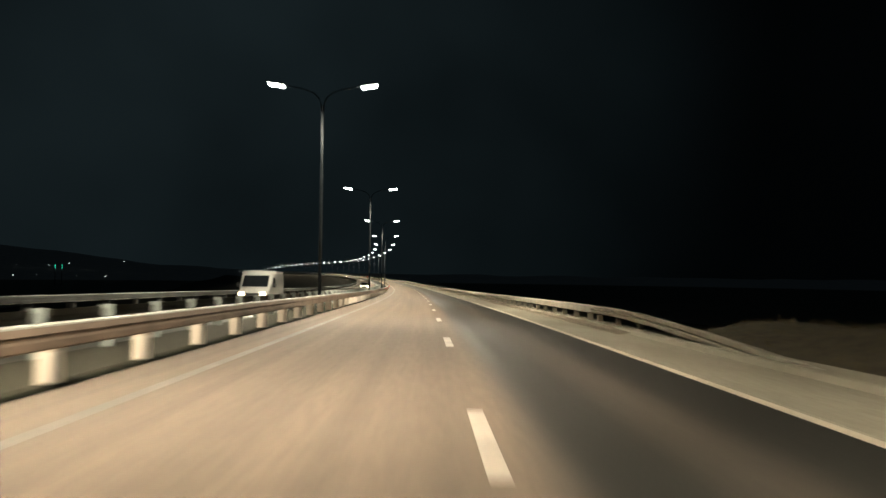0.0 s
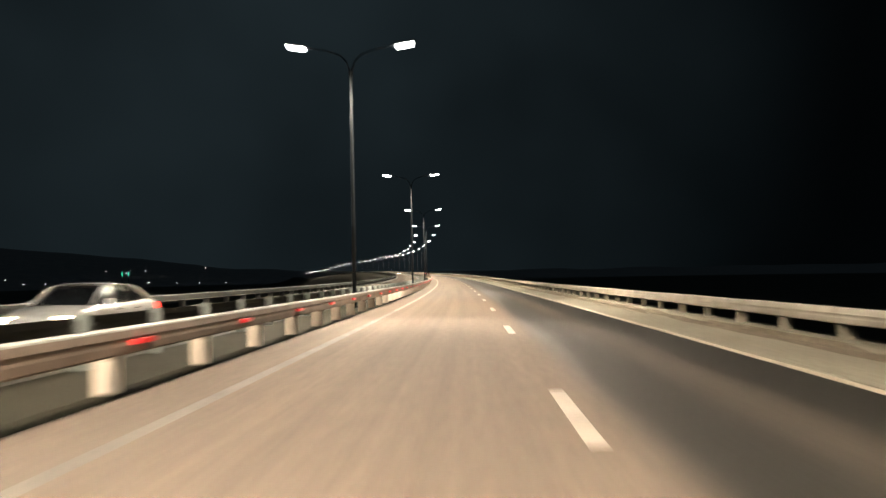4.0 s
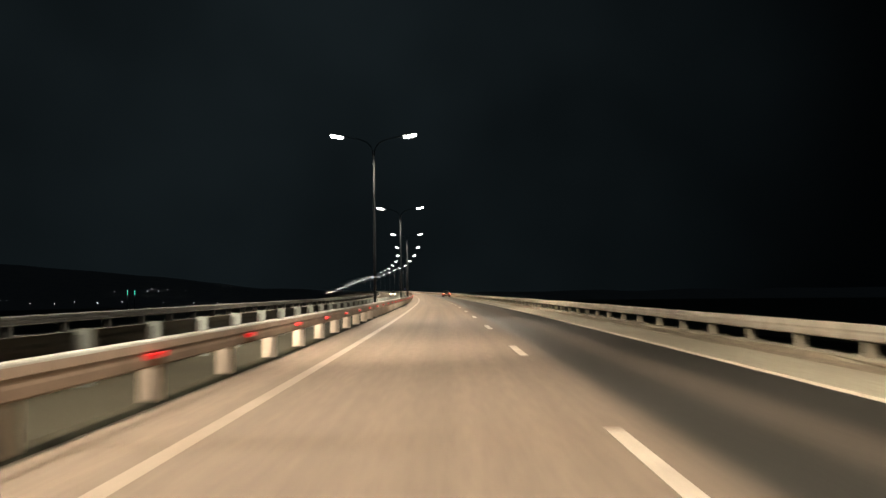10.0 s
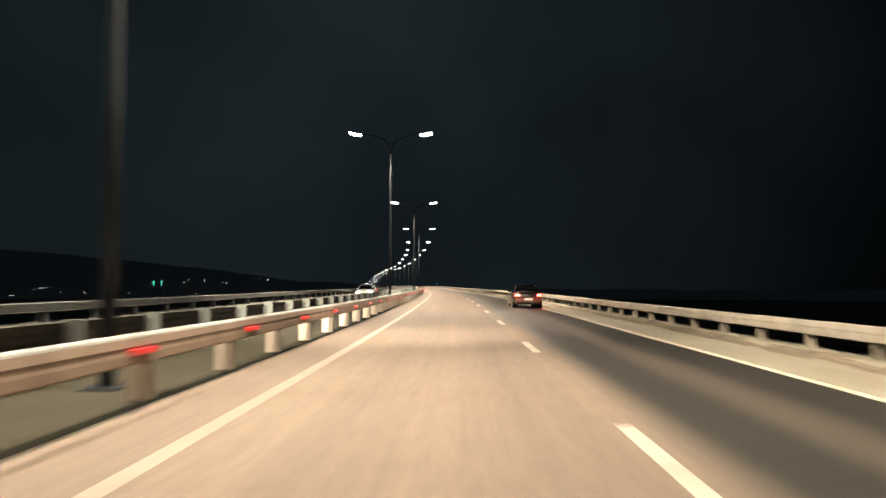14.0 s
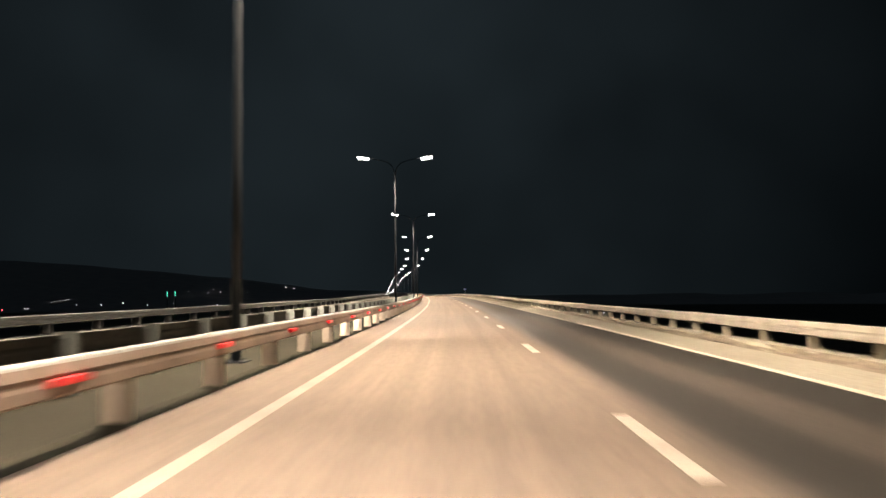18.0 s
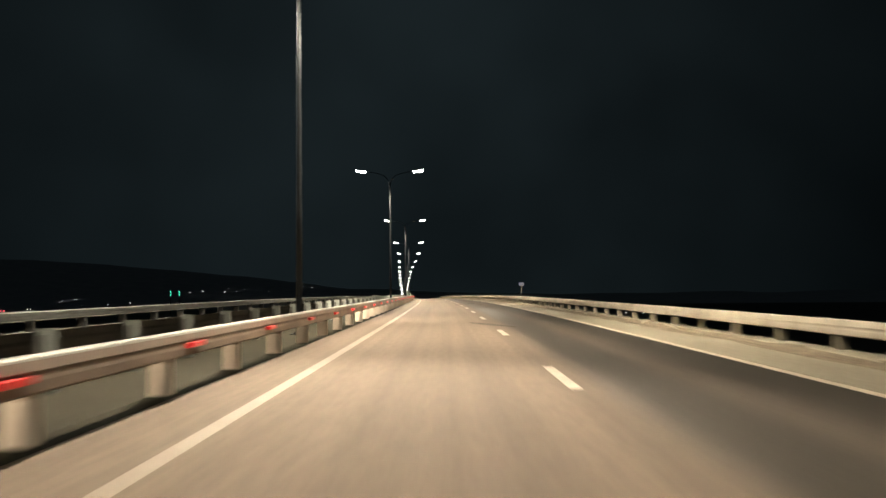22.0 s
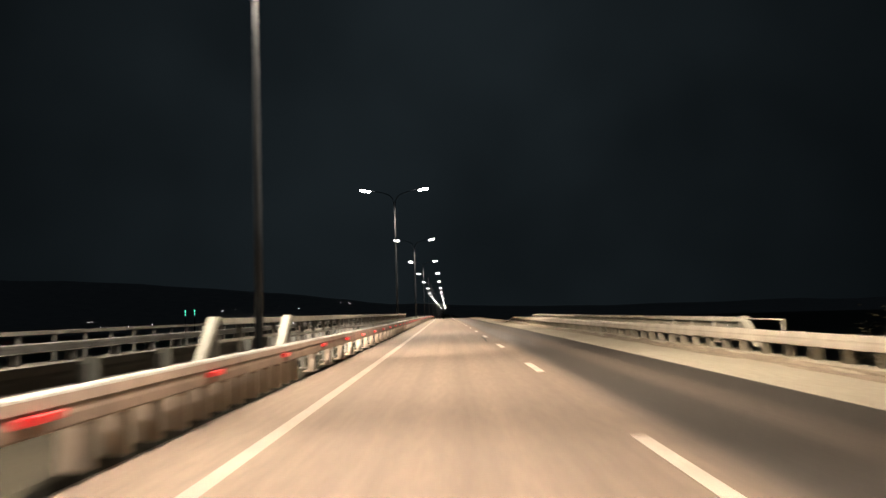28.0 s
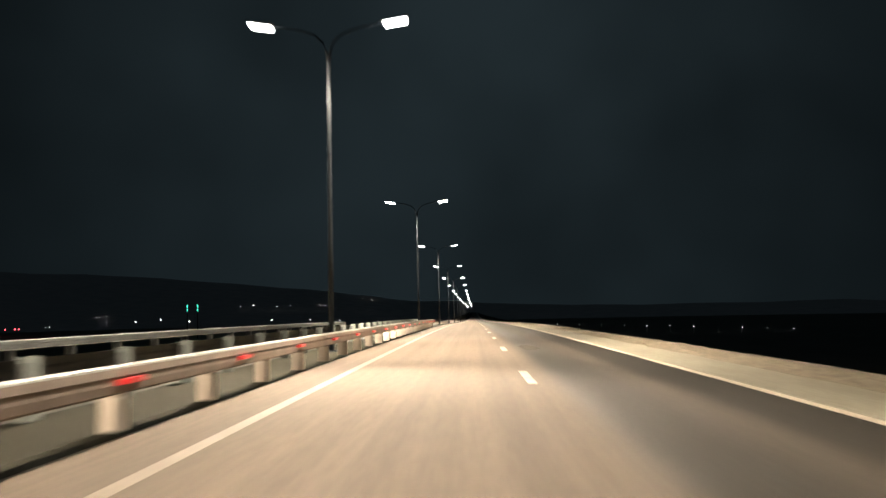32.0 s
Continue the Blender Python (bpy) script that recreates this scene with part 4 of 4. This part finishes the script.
        tube(bm, [(x, -2.43, 0.29), (x, -2.2, 0.29)], 0.035, 10)
        put("exhaust", of_bm("exhaust", bm, CHROME, True), root)
    return root


def van(m):
    root = empty("van", m, "dusty white delivery van with lit headlights", "van")
    white = paint("van_white", (0.36, 0.345, 0.32))
    warm = material("warm_headlight", (0.9, 0.8, 0.6), 0.3, emit=(1.0, 0.72, 0.42), strength=9)
    st = [(-2.6, 0.9, 0.4, 0.8, 1.9, 2.1), (-2.5, 0.96, 0.32, 0.8, 1.95, 2.16), (0.0, 0.98, 0.3, 0.8, 1.95, 2.18), (1.0, 0.98, 0.3, 0.8, 1.9, 2.15), (1.5, 0.97, 0.3, 0.8, 1.45, 1.6), (1.9, 0.95, 0.3, 0.75, 1.08, 1.15), (2.4, 0.9, 0.32, 0.65, 0.9, 0.98), (2.6, 0.75, 0.4, 0.6, 0.75, 0.82)]
    put("body", of_bm("body", hull(st), white, True), root)
    slab([(-0.78, 1.92, 1.2), (0.78, 1.92, 1.2), (0.76, 1.3, 1.88), (-0.76, 1.3, 1.88)], -0.03, GLASS, "windscreen", root)
    for side in (1, -1):
        slab([(0.985 * side, 1.5, 1.2), (0.985 * side, 0.55, 1.2), (0.975 * side, 0.55, 1.75), (0.97 * side, 1.12, 1.75)], 0.02 * side, GLASS, "side_window", root)
        bm = bmesh.new()
        box(bm, 0.46, 0.8, 2.35, 2.62, 0.66, 0.88, 0.05, Matrix.Diagonal((side, 1, 1, 1)))
        put("headlight", of_bm("headlight", bm, warm), root, None, "glaring warm lit headlight")
        bm = bmesh.new()
        box(bm, 1.0, 1.18, 1.35, 1.45, 1.15, 1.42, 0.03, Matrix.Diagonal((side, 1, 1, 1)))
        put("mirror", of_bm("mirror", bm, TRIM), root)
        for y in (-1.6, 1.75):
            bm = bmesh.new()
            tube(bm, [(0.6 * side, y, 0.36), (0.985 * side, y, 0.36)], 0.41, 24)
            put("wheel_arch", of_bm("wheel_arch", bm, TRIM), root)
            wheel(root, 0.9 * side, y, 0.34, side)
    bm = bmesh.new()
    box(bm, -0.9, 0.9, 2.5, 2.68, 0.34, 0.58, 0.05)
    put("bumper", of_bm("bumper", bm, TRIM), root)
    bm = bmesh.new()
    box(bm, -0.45, 0.45, 2.56, 2.64, 0.66, 0.82, 0.02)
    put("grille", of_bm("grille", bm, TRIM), root)
    bm = bmesh.new()
    box(bm, -0.26, 0.26, 2.68, 2.69, 0.4, 0.51)
    put("licence_plate", of_bm("licence_plate", bm, PLATE), root)
    return root


DARK = material("dark_car_paint", (0.008, 0.008, 0.01), 0.3, 0.0, grain=(6, (0.014, 0.013, 0.012), 0.5), wear=(1.2, (0.02, 0.017, 0.014), 0.4))
DARK.node_tree.nodes["Principled BSDF"].inputs["Coat Weight"].default_value = 0.4
dusted(DARK, 0.66, (0.34, 0.25, 0.18), 0.85)
SILVER = paint("silver_car_paint", (0.5, 0.5, 0.5))
sedan(stand(486.4, 4.37), DARK, "dark dusty sedan with glowing red tail lights in the slow lane", False)
sedan(stand(515.5, -9.0, 0, 180), SILVER, "silver car with lit headlights on the opposite carriageway", True)
sedan(stand(118.0, -9.0, 0, 180), SILVER, "silver car with lit headlights on the opposite carriageway", True)
van(stand(5.4, -9.25, 0, 180))
# the light that the lit lamps of the vehicles throw on the road
RED_GLOW = bpy.data.lights.new("tail_light_glow", "POINT")
RED_GLOW.energy, RED_GLOW.color, RED_GLOW.shadow_soft_size = 7, (1.0, 0.06, 0.05), 0.08
for x in (-0.68, 0.68):
    new("tail_light_glow", RED_GLOW).matrix_basis = stand(486.4, 4.37) @ Matrix.Translation((x, -2.6, 0.82))
BEAM = bpy.data.lights.new("headlight_beam", "SPOT")
BEAM.energy, BEAM.color, BEAM.spot_size, BEAM.spot_blend, BEAM.shadow_soft_size = 900, (1.0, 0.8, 0.58), radians(50), 0.8, 0.1
for s, d, reach, h in ((515.5, -9.0, 2.45, 0.66), (118.0, -9.0, 2.45, 0.66), (5.4, -9.25, 2.75, 0.76)):
    new("headlight_beam", BEAM).matrix_basis = stand(s, d, 0, 180) @ Matrix.Translation((0, reach, h)) @ Euler((radians(85), 0, 0)).to_matrix().to_4x4()

# ------------------------------------------------------------------ shrubs and dry grass beside the road
GRASS = material("dry_grass", (0.2, 0.165, 0.09), 0.95, grain=(3, (0.12, 0.105, 0.055), 0.6), vary=0.1)
LEAF = material("shrub_leaf", (0.12, 0.11, 0.06), 0.9, grain=(3, (0.08, 0.078, 0.042), 0.6))
BARK = material("bark", (0.1, 0.075, 0.05), 0.9, grain=(8, (0.05, 0.04, 0.03), 0.6))


def shrub(s, d, z, height, seed):
    rng = random.Random(seed)
    root = empty("shrub", upright(s, d, z), "bushy dark shrub on the embankment", "shrub", "roadside shrubs")
    bm = bmesh.new()
    tips = []
    for k in range(7):
        a = rng.uniform(0, 6.28)
        h = height * rng.uniform(0.5, 0.85)
        r = height * rng.uniform(0.1, 0.4)
        mid = (r * 0.35 * math.cos(a), r * 0.35 * math.sin(a), h * 0.5)
        tip = (r * math.cos(a), r * math.sin(a), h)
        tube(bm, [(0, 0, -0.2), mid, tip], [0.05, 0.035, 0.012], 5)
        tips += [Vector(mid), Vector(tip)]
    put("trunk", of_bm("trunk", bm, BARK, True), root)
    vs, fs = [], []
    for k in range(1500):
        c = rng.choice(tips) + Vector((rng.gauss(0, 0.17), rng.gauss(0, 0.17), rng.gauss(0, 0.13))) * height
        if c.z < 0.05:
            continue
        u = Vector((rng.gauss(0, 1), rng.gauss(0, 1), rng.gauss(0, 1))).normalized()
        w = u.orthogonal().normalized()
        q = rng.uniform(0.05, 0.11) * (0.7 + height * 0.12)
        i = len(vs)
        vs += [c - u * q, c + w * q * 0.4, c + u * q, c - w * q * 0.4]
        fs.append((i, i + 1, i + 2, i + 3))
    put("crown", mesh_of("crown", vs, fs, LEAF), root)


for k, (s, d, h) in enumerate(((900, 17, 4.6), (908, 20, 5.2), (892, 22, 4.4), (822, 16, 3.2), (834, 18, 3.6), (846, 15, 2.8))):
    shrub(s, d, np.interp(d, [7.84, 9.5, 14, 26], [-0.3, -0.7, -2.6, -7]) if s > 100 else -0.5 - (d - 12) * 0.12, h, k)

mv, mf = [], []
nx, ny = 14, 40
for j in range(ny + 1):
    for i in range(nx + 1):
        s, d = -62 + j * 1.4, 8.4 + i * 1.3
        edge = min(1, j / 6, (ny - j) / 7)
        hump = (1.05 * math.exp(-((d - 13.5) / 3.2) ** 2) + 0.4 * noise.noise((s * 0.2, d * 0.3, 0))) * edge
        mv.append(at(s, d, -0.55 - 0.05 * (d - 8) - (1 - edge) * 1.6 + hump))
mf = [(j * (nx + 1) + i, j * (nx + 1) + i + 1, (j + 1) * (nx + 1) + i + 1, (j + 1) * (nx + 1) + i) for j in range(ny) for i in range(nx)]
tagged(new("earth_mound", mesh_of("earth_mound", mv, mf, SOIL, True)), "low earth mound with dry grass beyond the guard rail", "mound", kind="structure")
rng = random.Random(5)
vs, fs = [], []
for k in range(9000):
    if k < 5000:
        s, d = rng.uniform(-52, -16), rng.uniform(9.5, 20)
        base = -0.62 - 0.05 * (d - 8) + 0.4 * noise.noise((s * 0.2, d * 0.3, 0)) + 1.05 * math.exp(-((d - 13.5) / 3.2) ** 2)
    else:
        s, d = rng.uniform(780, 1090), rng.uniform(8.0, 11)
        base = np.interp(d, [7.84, 9.5, 14], [-0.35, -0.75, -2.65])
    p = at(s, d, base)
    a = rng.uniform(0, 6.28)
    h, w = rng.uniform(0.1, 0.34), rng.uniform(0.012, 0.03)
    lean = Vector((rng.gauss(0, 0.12), rng.gauss(0, 0.12), h))
    i = len(vs)
    side = Vector((math.cos(a) * w, math.sin(a) * w, 0))
    vs += [p - side, p + side, p + lean]
    fs.append((i, i + 1, i + 2))
tagged(new("dry_grass", mesh_of("dry_grass", vs, fs, GRASS)), "tufts of dry grass along the embankment", "grass", kind="stuff")

# ------------------------------------------------------------------ hills and far lights
hv, hf = [], []
HX, HY = -100.0, 700.0
crest = [(-80, 4), (-30, 5), (5, 8), (14, 20), (22, 55), (28, 110), (34, 150), (42, 200), (50, 215), (62, 190), (80, 150), (110, 90)]
nb = 120
for j in range(nb + 1):
    b = -80 + 190 * j / nb
    top = np.interp(b, [c[0] for c in crest], [c[1] for c in crest]) + 10 * noise.noise((b * 0.25, 3, 0)) + 4 * noise.noise((b * 0.9, 7, 0))
    for r, z in ((2600, -46), (3000, -40 + top * 0.25), (3400, -30 + top * 0.6), (3800, -20 + top * 0.95), (4000, -20 + top)):
        a = radians(b)
        hv.append((HX - math.sin(a) * r, HY + math.cos(a) * r, z))
for j in range(nb):
    for i in range(4):
        hf.append((j * 5 + i, j * 5 + i + 1, (j + 1) * 5 + i + 1, (j + 1) * 5 + i))
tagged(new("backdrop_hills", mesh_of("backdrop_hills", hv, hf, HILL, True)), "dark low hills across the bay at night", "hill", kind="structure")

FARWHITE = material("far_lamp_white", (0.8, 0.8, 0.75), 0.5, emit=(0.95, 0.97, 1.0), strength=4)
FARRED = material("far_lamp_red", (0.8, 0.1, 0.1), 0.5, emit=(1.0, 0.1, 0.12), strength=3)
FARGREEN = material("far_lamp_green", (0.05, 0.6, 0.4), 0.5, emit=(0.08, 1.0, 0.6), strength=1.3)


def far_lamp(pos, r, mat, label, group):
    root = empty("distant_lamp", Matrix.Translation(pos), label, "lamp", group)
    bm = bmesh.new()
    bmesh.ops.create_icosphere(bm, subdivisions=1, radius=r)
    put("bulb", of_bm("bulb", bm, mat, True), root)
    bm = bmesh.new()
    tube(bm, [(0, 0, -8), (0, 0, -r * 0.8)], 0.15, 5)
    put("mast", of_bm("mast", bm, POLE), root)


def by_bearing(x0, y0, z0, b, el, dist):
    a = radians(b)
    return (x0 - math.sin(a) * dist, y0 + math.cos(a) * dist, z0 + math.tan(radians(el)) * dist)


rng = random.Random(11)
# hillside houses, then the shore
for b, el in ((33.66, 0.31), (32.76, 0.39), (31.2, 0.29), (30.88, 0.54), (30.35, 0.33), (29.67, 0.45), (27.94, 0.3), (28.3, 0.3), (25.31, 0.67), (24.67, 0.58)):
    far_lamp(by_bearing(-98, 744, -1, b, el, 3000), rng.uniform(0.6, 1.25), FARWHITE, "small white light of a distant hillside house", "hillside lights")
for b, el in ((44.5, -0.73), (44.3, -0.74), (41.13, -0.52), (39.43, -0.55), (37.94, -0.45), (34.31, -0.5), (36.2, -0.6), (31.0, -0.65), (28.5, -0.7), (26.5, -0.75), (24.0, -0.85), (47, -0.7), (49, -0.7), (52, -0.65), (55, -0.7), (58, -0.6)):
    far_lamp(by_bearing(-98, 744, -1, b, el, 2100), rng.uniform(0.6, 1.2), FARWHITE, "white street light on the distant shore", "shore lights")
for k in range(9):
    far_lamp(by_bearing(-98, 744, -1, 42.5 - k * 0.14, -0.27 + k * 0.022, 2400), 0.42, FARWHITE, "one of a row of small pier lights", "pier lights")
for b in (45.9, 46.1, 46.6):
    far_lamp(by_bearing(-98, 744, -1, b, -0.8, 2100), 1.6, FARRED, "small red sign light on the distant shore", "shore lights")
# road lamps of the shore road ahead
for k in range(14):
    far_lamp(by_bearing(-160, 951, -2, 16.2 - k * 1.6, -1.3 - 0.055 * k, 1150), 0.5, FARWHITE, "white street light on the road along the shore", "shore road lights")

# two slim pylons lit green
for dx in (-7, 7):
    root = empty("lit_pylon", Matrix.Translation((-981 + dx, 2001 + dx * 0.6, -46)), "slim pylon with green floodlights across the bay", "pylon", "green pylons")
    bm = bmesh.new()
    tube(bm, [(0, 0, 0), (0, 0, 56)], [1.2, 0.6], 8)
    put("mast", of_bm("mast", bm, POLE), root)
    for z0, z1 in ((37, 43), (46, 50), (52, 56)):
        bm = bmesh.new()
        tube(bm, [(0, 0, z0), (0, 0, z1)], 0.7, 8)
        put("floodlit_band", of_bm("floodlit_band", bm, FARGREEN), root)
